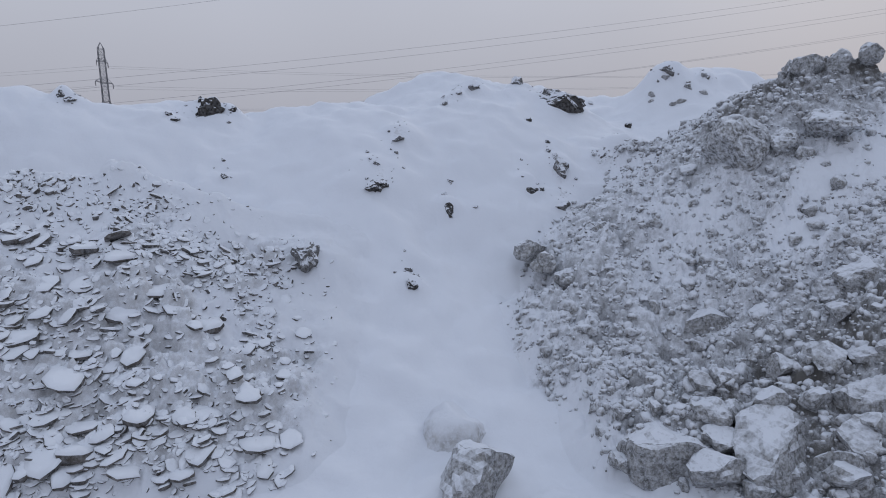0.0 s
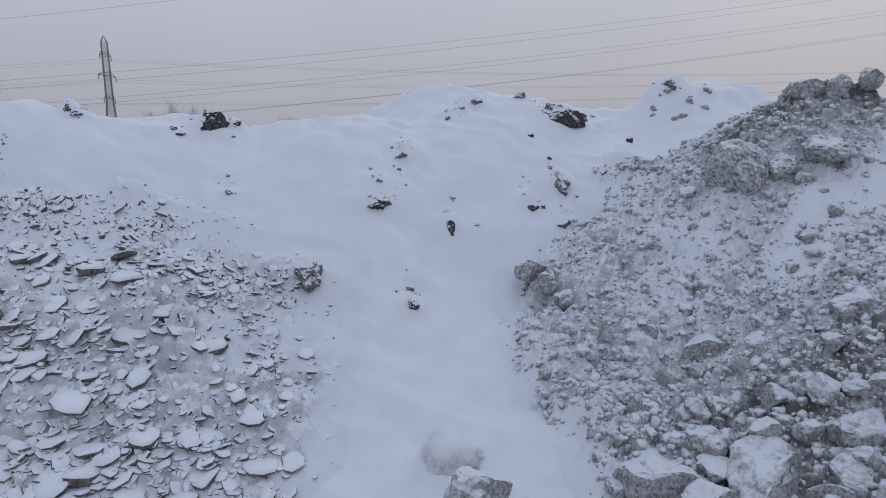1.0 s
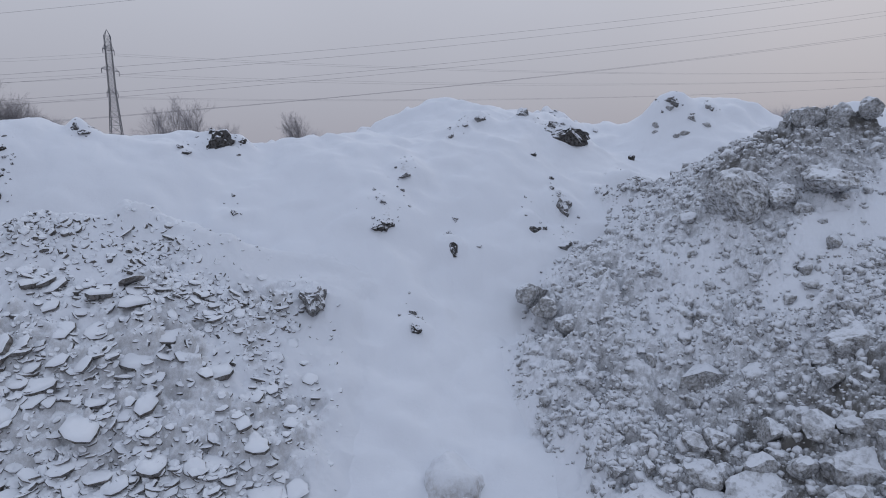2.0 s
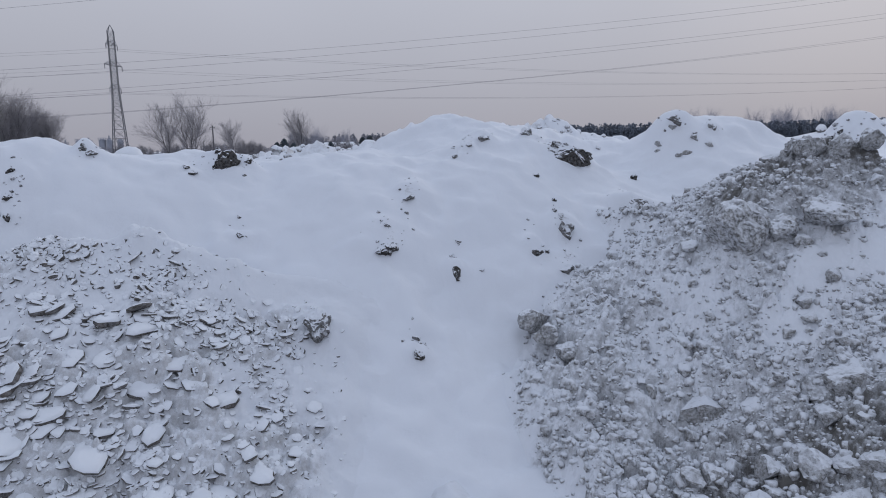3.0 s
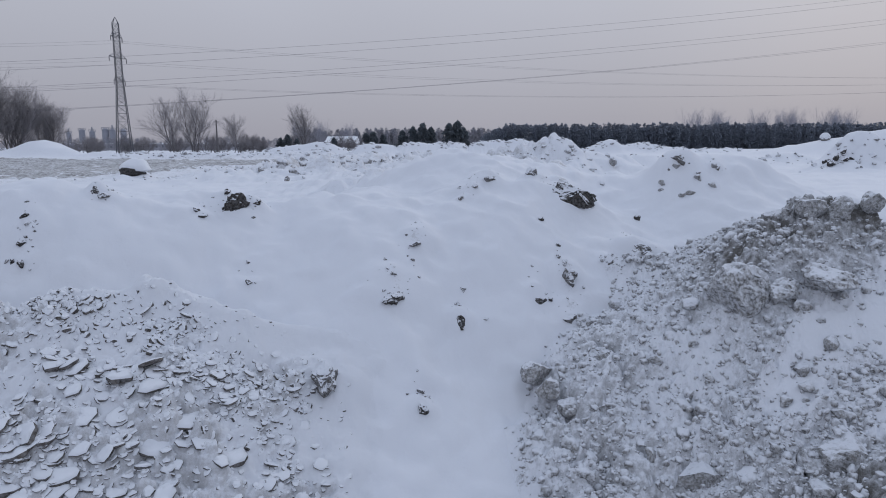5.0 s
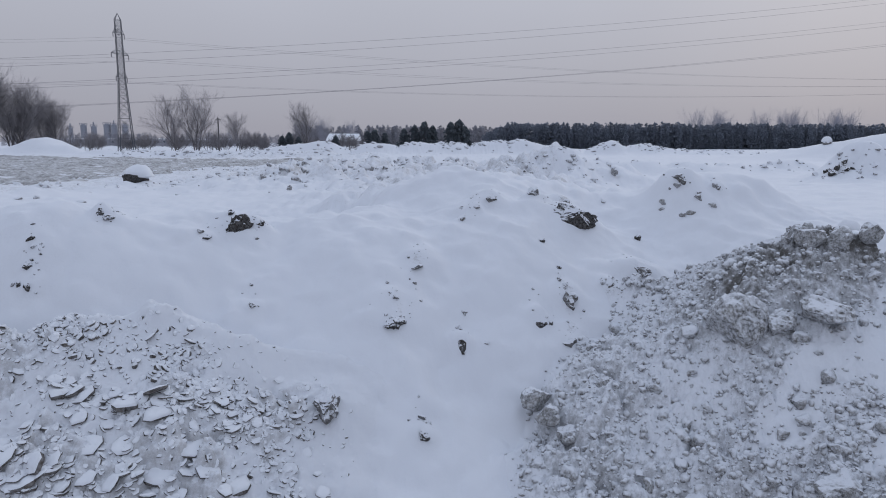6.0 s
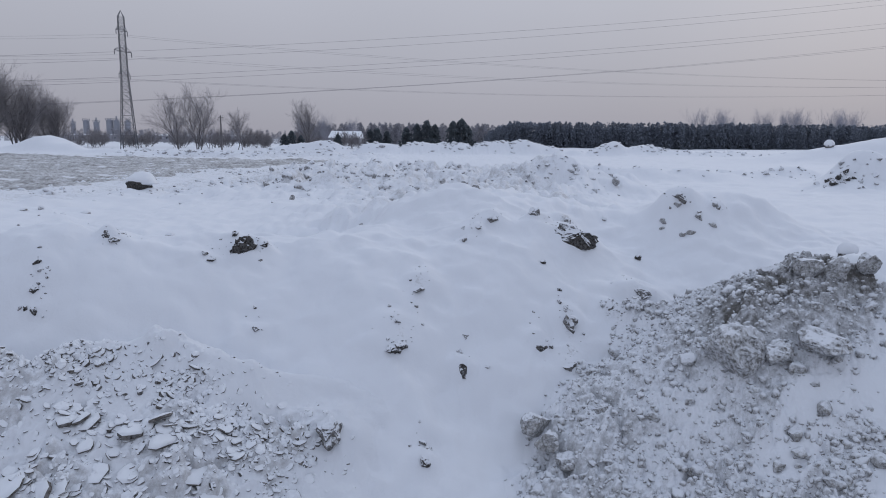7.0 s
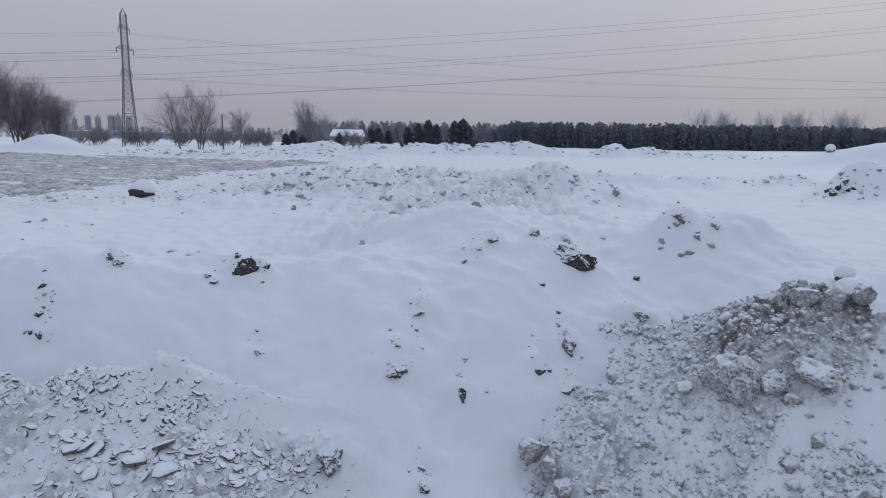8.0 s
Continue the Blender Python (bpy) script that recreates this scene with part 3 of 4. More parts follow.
def scatter(count, seed, xr, yr, zfun, want, sizes, lean, sink, jit=14.0, apart=0.0):
    """Poses and sizes strewn over a slope where it stands clear of the ground."""
    rng = np.random.RandomState(seed)
    n = count * (14 if count < 1000 else 5)
    x, y = rng.uniform(*xr, n), rng.uniform(*yr, n)
    ok = rng.uniform(size=n) < want(x, y)
    x, y = x[ok], y[ok]
    h = zfun(x, y)
    if zfun is not ground_z:
        ok = h > ground_z(x, y, False) + 0.02
        x, y, h = x[ok], y[ok], h[ok]
    s = sizes[0] * (sizes[1] / sizes[0]) ** (rng.uniform(size=len(x)) ** 1.6)
    sx, sy = slope(zfun, x, y)
    picked, out = [], []
    for i in range(len(x)):
        if len(out) >= count:
            break
        if apart and any(abs(x[i] - x[j]) < apart * (s[i] + s[j]) and math.hypot(x[i] - x[j], y[i] - y[j]) < apart * (s[i] + s[j]) for j in picked):
            continue
        picked.append(i)
        out.append((lie(x[i], y[i], h[i] + s[i] * sink, sx[i], sy[i], lean, rng.uniform(0, 360), (rng.normal() * jit, rng.normal() * jit)), s[i]))
    return out


def strew(name, spots, meshes, heap, inv, seed, squash=(0.75, 1.2)):
    rng = np.random.RandomState(seed)
    for m, s in spots:
        ob = new(name, meshes[rng.randint(len(meshes))])
        ob.parent = heap
        ob.matrix_basis = inv @ m @ Matrix.Diagonal((s, s * rng.uniform(*squash), s * rng.uniform(*squash), 1))


def joined(name, spots, shapes, mat, heap, inv, label, seed, kind="stuff", smooth=False):
    rng = np.random.RandomState(seed)
    vs, fs, ms, off = [], [], [], 0
    for m, s in spots:
        v, f, *which = shapes[rng.randint(len(shapes))]
        ms += which
        a = np.array(inv @ m)
        vs.append((v * s * rng.uniform(0.8, 1.2, 3)) @ a[:3, :3].T + a[:3, 3])
        fs.append(f + off)
        off += len(v)
    v, f = np.concatenate(vs), np.concatenate(fs)
    me = bpy.data.meshes.new(name)
    me.vertices.add(len(v))
    me.vertices.foreach_set("co", v.reshape(-1))
    me.loops.add(f.size)
    me.loops.foreach_set("vertex_index", f.reshape(-1))
    me.polygons.add(len(f))
    me.polygons.foreach_set("loop_start", np.arange(0, f.size, 3))
    me.update(calc_edges=True)
    me.polygons.foreach_set("use_smooth", [smooth] * len(f))
    me.materials.append(mat)
    if ms:
        me.materials.append(M_CAP)
        me.polygons.foreach_set("material_index", np.concatenate(ms))
    ob = part_of(name, me, heap, label)
    tagged(ob, kind=kind)
    return ob


# ice plates on the left heap: larger and thicker-set low down, crumbs near the crest
def want_plates(x, y):
    return left_dirt(x, y) ** 0.5 * np.clip(1.25 - (y - 6.6) * 0.28, 0.12, 1) * np.clip((-1.5 - x) / 1.0, 0.05, 1) * np.clip(0.75 + 1.6 * fbm(x * 0.9, y * 0.9, 2, 81), 0.1, 1)


def want_crumbs(x, y):
    return (0.08 + 0.92 * left_dirt(x, y)) * np.clip((-1.2 - x) / 1.2, 0.05, 1) * np.clip(0.7 + 1.6 * fbm(x * 0.8, y * 0.8, 3, 83), 0.25, 1) * np.clip((10.9 - y) * 2, 0, 1)


def want_ledges(x, y):
    """Bands where the plates lie stacked on one another."""
    w = 0.0
    for px, py, rx, ry in ((-3.7, 9.4, 0.75, 0.16), (-5.4, 9.15, 0.9, 0.14), (-6.0, 7.15, 0.5, 0.5), (-3.3, 7.3, 0.9, 0.3), (-5.2, 8.1, 0.8, 0.15), (-2.2, 8.6, 0.35, 0.18), (-4.3, 6.9, 0.6, 0.3)):
        w = w + np.exp(-((x - px) / rx) ** 2 - ((y - py) / ry) ** 2)
    return np.clip(w, 0, 1)


strew("ice_plate", scatter(80, 1, (-7.5, -1.8), (6.3, 8.9), left_z, want_plates, (0.13, 0.34), 0.45, 0.0, 9, 0.55), PLATES, left_heap, HL, 1)
strew("ice_plate", scatter(110, 5, (-7.8, -1.5), (6.3, 9.8), left_z, want_ledges, (0.12, 0.30), 0.3, 0.06, 11, 0.22), PLATES, left_heap, HL, 5)
strew("ice_plate", scatter(120, 2, (-7.8, -1.3), (6.3, 10.2), left_z, want_plates, (0.07, 0.19), 0.45, -0.04, 15, 0.4), PLATES, left_heap, HL, 2)
joined("plate_debris", scatter(750, 6, (-7.8, -1.5), (6.3, 9.9), left_z, want_ledges, (0.05, 0.15), 0.25, 0.06, 18), [plate_shape(350 + k, 0.16, 8, 0.16) for k in range(8)], M_PLATE, left_heap, HL, "small broken ice plates", 6)
joined("plate_debris", scatter(480, 4, (-8.2, -1.3), (6.2, 10.3), left_z, want_plates, (0.05, 0.13), 0.4, 0.0, 20), [plate_shape(330 + k, 0.14, 8, 0.16) for k in range(8)], M_PLATE, left_heap, HL, "small broken ice plates", 4)
joined("rubble", scatter(620, 7, (-6.8, -2.3), (9.5, 10.6), left_z, lambda x, y: np.clip(0.6 + 1.5 * fbm(x * 1.5, y * 1.5, 2, 84), 0.1, 1) * np.clip((10.3 - 0.22 * np.maximum(x + 4.3, 0) - y) * 3, 0, 1), (0.03, 0.10), 0.6, -0.15, 26), [plate_shape(310 + k, 0.4, 7, 0.35) for k in range(6)], M_PLATE, left_heap, HL, "snow-dusted crumbs below the crest", 7)
joined("rubble", scatter(4600, 3, (-8.5, -1.2), (6.2, 10.7), left_z, want_crumbs, (0.025, 0.085), 0.6, -0.32, 24), [plate_shape(300 + k, 0.3, 6, 0.3) for k in range(6)], M_PLATE, left_heap, HL, "small ice and stone crumbs", 3)


# blocks and clods on the right heap: blocks gather at its foot
def want_blocks(x, y):
    return np.clip(1.5 - (y - 6.4) * 0.42 + (x - 4) * 0.06, 0.04, 1)


def want_clods(x, y):
    return np.clip(0.55 + 2.0 * fbm(x * 0.7, y * 0.7, 3, 85), 0.32, 1) * np.clip(1.5 * right_dirt_shade(x, y), 0.10, 1)


strew("ice_block", scatter(90, 11, (0.9, 7.5), (5.9, 9.6), right_z, want_blocks, (0.07, 0.19), 0.5, 0.12, 30, 0.75), BLOCKS, right_heap, HR, 11)
strew("snow_clod", scatter(200, 12, (0.8, 8.0), (6.0, 13.2), right_z, want_clods, (0.06, 0.2), 0.6, -0.05, 30, 0.8), CLODS, right_heap, HR, 12)
joined("grit", scatter(4800, 13, (0.6, 8.8), (5.9, 13.6), right_z, want_clods, (0.032, 0.10), 0.6, -0.1, 30), [rock_shape(400 + k, 2, 5, 0.3, (1, 0.9, 0.8)) for k in range(9)], M_CLOD, right_heap, HR, "small frozen clods of grey snow", 13, smooth=True)
joined("grit", scatter(7000, 14, (0.6, 8.8), (5.9, 13.6), right_z, want_clods, (0.015, 0.04), 0.6, 0.0, 30), [rock_shape(420 + k, 1, 5, 0.2) for k in range(9)], M_CLOD, right_heap, HR, "crumbs of grey snow", 14, smooth=True)


# ---- single stones and blocks that stand out ----
def boulder(name, x, y, z, size, mat, label, category, seed, spin=0.0, tilt=(0.0, 0.0), cuts=9, lump=0.12, sub=3, smooth=False):
    me = mesh_from(name, *rock_shape(seed, sub, cuts, lump, size), mat, smooth)
    ob = new(name, me)
    ob.matrix_basis = pose(x, y, z, tilt[0], tilt[1], spin)
    return tagged(ob, label, category)


ICE = [  # on the right heap: x, y, z, half sizes
    (2.36, 6.95, 0.05, 0.50, 0.42, 0.42), (3.55, 6.75, 0.10, 0.62, 0.45, 0.42), (3.05, 7.25, 0.32, 0.28, 0.25, 0.22), (4.80, 7.30, 1.02, 0.44, 0.34, 0.30), (4.62, 6.75, 0.62, 0.42, 0.36, 0.40),
    (5.25, 8.0, 1.68, 0.32, 0.30, 0.26), (4.35, 7.50, 0.62, 0.44, 0.38, 0.34), (0.28, 6.85, -0.05, 0.62, 0.46, 0.42), (2.0, 9.35, 0.85, 0.20, 0.16, 0.18), (2.48, 8.80, 0.76, 0.20, 0.18, 0.20),
    (1.40, 10.85, 1.84, 0.27, 0.24, 0.28), (1.66, 10.5, 1.64, 0.28, 0.22, 0.2), (1.9, 10.2, 1.42, 0.24, 0.2, 0.2), (2.62, 10.7, 2.12, 0.2, 0.17, 0.17), (3.85, 7.9, 0.75, 0.20, 0.16, 0.17), (4.55, 8.8, 1.58, 0.14, 0.12, 0.10),
    (2.75, 6.6, 0.0, 0.34, 0.3, 0.26), (3.35, 7.7, 0.5, 0.26, 0.22, 0.2), (1.85, 7.9, 0.2, 0.2, 0.18, 0.18), (4.1, 6.3, 0.0, 0.4, 0.34, 0.3), (5.5, 7.1, 0.85, 0.4, 0.34, 0.3),
    (4.9, 8.2, 1.45, 0.22, 0.2, 0.2), (3.0, 6.9, 0.12, 0.3, 0.24, 0.2), (2.95, 7.65, 0.33, 0.22, 0.2, 0.17), (3.95, 7.55, 0.55, 0.2, 0.18, 0.17), (3.5, 7.45, 0.43, 0.17, 0.15, 0.14), (2.55, 7.75, 0.2, 0.15, 0.13, 0.12),
    (2.75, 7.3, 0.15, 0.2, 0.17, 0.17), (4.15, 6.45, 0.33, 0.27, 0.24, 0.22), (1.9, 7.05, -0.12, 0.2, 0.18, 0.16), (2.15, 8.3, 0.42, 0.14, 0.12, 0.12), (1.55, 9.6, 0.75, 0.16, 0.14, 0.13)]
for k, (x, y, z, a, b, c) in enumerate(ICE):
    tagged(boulder("ice_block", x, y, z, (a * 1.15, b * 1.15, c * 1.15), M_ICE, "angular block of dirty ice with snow on top", "ice block", 500 + k, 37 * k, (8 * math.sin(k), 9 * math.cos(2 * k)), 14, 0.14, 4),
           group="ice blocks at the foot of the snow heap")
for k in range(26):  # more blocks heaped at the foot
    x, y = 2.0 + 0.62 * (k % 7) + 0.25 * math.sin(k * 5.1), 6.25 + 0.42 * (k // 7) + 0.2 * math.sin(k * 3.3)
    a = 0.10 + 0.11 * abs(math.sin(k * 2.7))
    z = float(right_z(x, y)) + 0.35 * a
    tagged(boulder("ice_block", x, y, z, (a * 1.2, a, a * 0.85), M_ICE, "angular block of dirty ice with snow on top", "ice block", 530 + k + 100, 53 * k, (15 * math.sin(k * 1.7), 15 * math.cos(k * 2.1)), 13, 0.14, 3),
           group="ice blocks at the foot of the snow heap")
for k, (x, y, z, a, b, c) in enumerate([(4.62, 10.42, 3.46, 0.56, 0.46, 0.62), (5.35, 10.2, 3.38, 0.27, 0.22, 0.26), (5.95, 9.95, 3.66, 0.46, 0.34, 0.28)]):
    boulder("frozen_lump", x, y, z, (a, b, c), M_LUMP, "big frozen lump of dirty snow on the heap", "snow lump", 540 + k, 50 * k, (5, -6), 12, 0.2, 4)
for k, (x, y, z, s) in enumerate([(7.15, 11.1, 4.80, 0.19), (6.3, 11.35, 4.66, 0.24), (6.0, 12.0, 4.40, 0.25), (6.75, 11.2, 4.66, 0.24), (5.5, 12.2, 4.2, 0.16), (7.7, 10.9, 4.85, 0.22), (3.55, 8.75, 0.92, 0.36)]):
    boulder("dirty_ice_lump", x, y - 0.05, z + (0.0 if k < 6 else 0.05), (s * 1.25, s * 1.05, s), M_ICE, "grey frozen lump on the heap's crest" if k < 6 else "grey frozen lump sunk in the heap's face", "snow lump", 560 + k, 70 * k, (0, 10), 8, 0.15, 3)
boulder("snowy_boulder", 0.12, 8.0, -0.16, (0.54, 0.5, 0.5), snowy_material("snow_covered_stone", (0.34, 0.33, 0.315), (0.58, 0.57, 0.56), 0.05, 0.7, 6.0, 24.0, 0.8), "round boulder under a thick snow cover", "boulder", 587, 20, (0, 5), 3, 0.13, 4, True)

for k in range(0, len(ROCKS)):
    x, y, a, b, c, lift, brown = ROCKS[k]
    z = float(ground_z(x, y - b)) + (1.05 if k == 0 else 0.85) * c if k != 11 else float(left_z(x, y)) + 0.6 * c
    big = a > 0.2
    boulder("rock", x, y - 0.35 * b, z - c * 0.35, (a * 1.12, b * 1.1, c * 1.3), M_BROWN if brown else M_DARK, ("large " if a > 0.3 else "small " if not big else "") + ("brown stone" if brown else "dark stone") + " half buried in the snowy bank", "rock", 600 + k, 41 * k, (10 * math.sin(k * 2), 12), 12, 0.3, 4 if big else 3)


# dark crumbs fallen out round the stones
def want_debris(x, y):
    w = 0.0
    for rx, ry, ra, rb, rc, lift, brown in ROCKS:
        if ra > 0.09:
            w = w + 0.8 * np.exp(-((x - rx) / (0.15 + 1.2 * ra)) ** 2 - ((y - ry - 0.25) / (0.3 + 1.2 * ra)) ** 2)
    return np.clip(w - 0.25, 0, 1)


debris = empty("stone_crumbs", (0, 13, 3.5), "dark stone crumbs lying in the snow of the bank", "crumbs", kind="stuff")
joined("crumbs", scatter(560, 31, (-8.5, 7.5), (9.6, 17.8), ground_z, want_debris, (0.015, 0.065), 0.6, -0.25, 30), [rock_shape(900 + k, 1, 4, 0.2) for k in range(5)], M_BROWN, debris, Matrix.Translation((0, -13, -3.5)), "dark stone crumbs", 31)


# ---- trees ----
def tube(p0, p1, r0, r1, sides=4):
    d = (p1 - p0).normalized()
    a = d.orthogonal().normalized()
    b = d.cross(a)
    ring = [a * math.cos(2 * math.pi * k / sides) + b * math.sin(2 * math.pi * k / sides) for k in range(sides)]
    v = [p0 + q * r0 for q in ring] + [p1 + q * r1 for q in ring]
    f = [(k, (k + 1) % sides, sides + (k + 1) % sides, sides + k) for k in range(sides)]
    return v, f


class Tubes:
    def __init__(self):
        self.v, self.f = [], []

    def add(self, p0, p1, r0, r1, sides=4):
        v, f = tube(Vector(p0), Vector(p1), r0, r1, sides)
        off = len(self.v)
        self.v += v
        self.f += [tuple(i + off for i in q) for q in f]

    def mesh(self, name, mat, smooth=False):
        return mesh_from(name, self.v, self.f, mat, smooth)


def branch(rng, wood, twigs, p, d, length, r, level, depth):
    steps = 3
    for k in range(steps):
        d = (d + Vector(rng.normal(size=3)) * 0.10 + Vector((0, 0, 0.05))).normalized()
        q = p + d * length / steps
        r2 = r * 0.82
        (wood if level < 2 else twigs).add(p, q, r, r2, 4 if level < 2 else 3)
        p, r = q, r2
        if level < depth:
            for _ in range((3, 3, 3, 2)[level]):
                side = Vector(rng.normal(size=3))
                side = (side - d * side.dot(d)).normalized()
                nd = (d * 0.9 + side * rng.uniform(0.4, 0.85) + Vector((0, 0, 0.18))).normalized()
                branch(rng, wood, twigs, p, nd, length * rng.uniform(0.45, 0.68), max(r * 0.55, 0.014), level + 1, depth)


def bare_tree(name, x, y, z, height, seed, label, mats=(M_BARK, M_TWIG), stems=1, depth=4, group=""):
    rng = np.random.RandomState(seed)
    twigs, stems_made = Tubes(), []
    for s in range(stems):
        wood = Tubes()
        stems_made.append(wood)
        lean = Vector((rng.normal() * 0.18 * (stems > 1), rng.normal() * 0.18 * (stems > 1), 1)).normalized()
        base = Vector((rng.normal() * 0.5 * (stems > 1), rng.normal() * 0.5 * (stems > 1), -0.4))
        branch(rng, wood, twigs, base, lean, height * 0.66, height * 0.014, 0, depth)
    e = empty(name, (x, y, z), label, "tree", group)
    for wood in stems_made:
        part_of("trunk", wood.mesh("trunk", mats[0]), e)
    part_of("crown", twigs.mesh("crown", mats[1]), e, "leafless twigs, greyed in colour for distance haze")
    return e


def pine_shape(rng, height, tufts=260, spread=0.24, low=0.10, tuft=(0.022, 0.05)):
    """Needle tufts on uneven limbs, with gaps and a ragged outline."""
    lobes = rng.uniform(0.4, 1.15, (9, 7))
    u = rng.uniform(size=tufts) ** 0.8
    a = rng.uniform(0, 2 * math.pi, tufts)
    lobe = lobes[(u * 8.99).astype(int), (a / (2 * math.pi) * 6.99).astype(int)]
    reach = height * spread * (1 - u) ** 0.6 * rng.uniform(0.3, 1.0, tufts) * lobe + 0.012 * height
    h = height * (low + (1 - low) * u)
    ca, sa = np.cos(a), np.sin(a)
    c = np.stack([ca * reach, sa * reach, h - 0.2 * reach], -1)
    s = (height * rng.uniform(*tuft, tufts))[:, None]
    out, side = np.stack([ca, sa, np.full(tufts, -0.2)], -1), np.stack([-sa, ca, 0 * a], -1)
    j = rng.normal(size=(4, tufts, 3)) * s * 0.4
    v = np.stack([c - side * s + j[0], c + side * s + j[1], c + out * s * 1.6 + j[2], c + np.array([0, 0, 1.3]) * s + j[3]], 1).reshape(-1, 3)
    k = (np.arange(tufts) * 4)[:, None]
    f = np.concatenate([k + np.array([q]) for q in ((0, 1, 2), (0, 2, 3), (1, 3, 2), (0, 3, 1))])
    return v, f


def pine(x, y, z, height, seed, label="dark green pine with frosted needles", spread=0.26):
    rng = np.random.RandomState(seed)
    e = empty("pine_tree", (x, y, z), label, "pine tree", "pines at the field's edge")
    t = Tubes()
    t.add((0, 0, -0.4), (0, 0, height * 0.95), height * 0.018, height * 0.004, 6)
    part_of("trunk", t.mesh("trunk", M_BARK), e)
    v, f = pine_shape(rng, height, 900, spread, 0.0, (0.018, 0.05))
    part_of("crown", mesh_tris("crown", v, f, M_PINE), e)
    return e


for k, (x, y, h, st, dep) in enumerate([(-54.6, 131, 10.0, 2, 3), (-50.6, 130, 10.2, 3, 3), (-51.2, 160, 7.9, 2, 3), (-39.0, 180, 10.6, 3, 3), (-83.5, 127, 11.0, 9, 3), (-88, 124, 12.8, 9, 3), (-79.5, 130, 8.6, 7, 3), (-94, 128, 13.0, 8, 3)]):
    bare_tree("bare_tree", x, y, float(ground_z(x, y)) - 0.1, h, 700 + k, "tall leafless tree with thin branches greyed for haze" if k < 4 else "leafless bushy tree with many stems", stems=st, depth=dep)
for k, (x, y, h) in enumerate([(-62, 170, 5.5), (-68, 190, 6.0), (-58, 185, 5.0), (-90, 180, 4.5), (-96, 175, 5.0), (-45, 190, 5.0), (-34, 200, 5.5), (-105, 182, 6.0)]):
    bare_tree("bare_shrub", x, y, float(ground_z(x, y)) - 0.2, h, 730 + k, "low leafless shrub behind the snow row", stems=3, depth=2)
for k, (x, y, h) in enumerate([(-36.5, 150, 4.6), (-34.8, 152, 3.8), (-38.4, 151, 4.0), (-29.0, 168, 4.2), (-23.6, 190, 5.6), (-21.3, 188, 5.9), (-18.8, 191, 5.2), (-12.6, 182, 6.2), (-9.6, 180, 6.8), (-6.9, 180, 7.6), (-4.8, 183, 6.6), (0.2, 170, 7.2),
                                (2.4, 171, 7.8), (4.0, 174, 6.4), (-73.5, 118, 1.8)]):
    pine(x, y, float(ground_z(x, y)) - 0.1, h * 0.98, 760 + k, spread=0.46)

scrub = bare_tree("bare_shrub", -60, 195, 3.8, 4.8, 750, "low leafless shrub behind the snow row", stems=4, depth=3, group="scrub along the field's edge")
for k in range(26):
    s = 0.5 + 0.4 * abs(math.sin(k * 2.3))
    c = copy_thing(scrub, pose(-108 + 3.2 * k + 0.9 * math.sin(k * 4.1), 190 + 9 * math.sin(k * 1.7), 3.7, 0, 0, 71 * k))
    c.scale = (s * 1.2, s * 1.2, s)


def woods(name, n, seed, xr, yr, hr, tufts, mat, label, edge=0.0):
    rng = np.random.RandomState(seed)
    vs, fs, off = [], [], 0
    for _ in range(n):
        x, y, h = rng.uniform(*xr), rng.uniform(*yr), rng.uniform(*hr)
        if edge and x < xr[0] + edge:
            h *= 0.6 + 0.4 * (x - xr[0]) / edge
        v, f = pine_shape(rng, h, tufts, 0.26, 0.0, (0.015, 0.040))
        vs.append(v * [1, 1, 1] + [x, y, 3.4])
        fs.append(f + off)
        off += len(v)
    return tagged(new(name, mesh_tris(name, np.concatenate(vs), np.concatenate(fs), mat)), label, "woods", kind="stuff")


woods("pine_woods", 2100, 5, (12, 250), (226, 250), (7.0, 10.0), 100, M_WOODS_HAZED, "dense dark pine wood along the field's end, paled and blued for haze", 8)
woods("far_woods", 420, 6, (-85, 40), (360, 400), (7, 12.5), 130, M_HAZEWOODS, "far wood coloured pale for distance haze")
woods("far_woods", 320, 7, (-260, -60), (330, 380), (4, 8), 90, M_HAZEWOODS, "low far scrub coloured pale for distance haze")
tall = bare_tree("tall_bare_tree", 117, 320, 3, 15.5, 790, "tall leafless tree above the pine wood, coloured pale for haze", (M_HAZEWOODS, M_HAZEWOODS), 3, 3, "bare trees above the pine wood")
for k, (x, s) in enumerate([(126, 0.95), (131, 1.0), (155, 1.02), (160, 0.98), (166, 1.03), (172, 0.95), (180, 1.0), (189, 0.97), (198, 1.02), (-70, 0.75), (-62, 0.8), (-50, 0.72)]):
    c = copy_thing(tall, pose(x, 318 + 7 * (k % 3), 3, 0, 0, 60 * k))
    c.scale = (s, s, s)


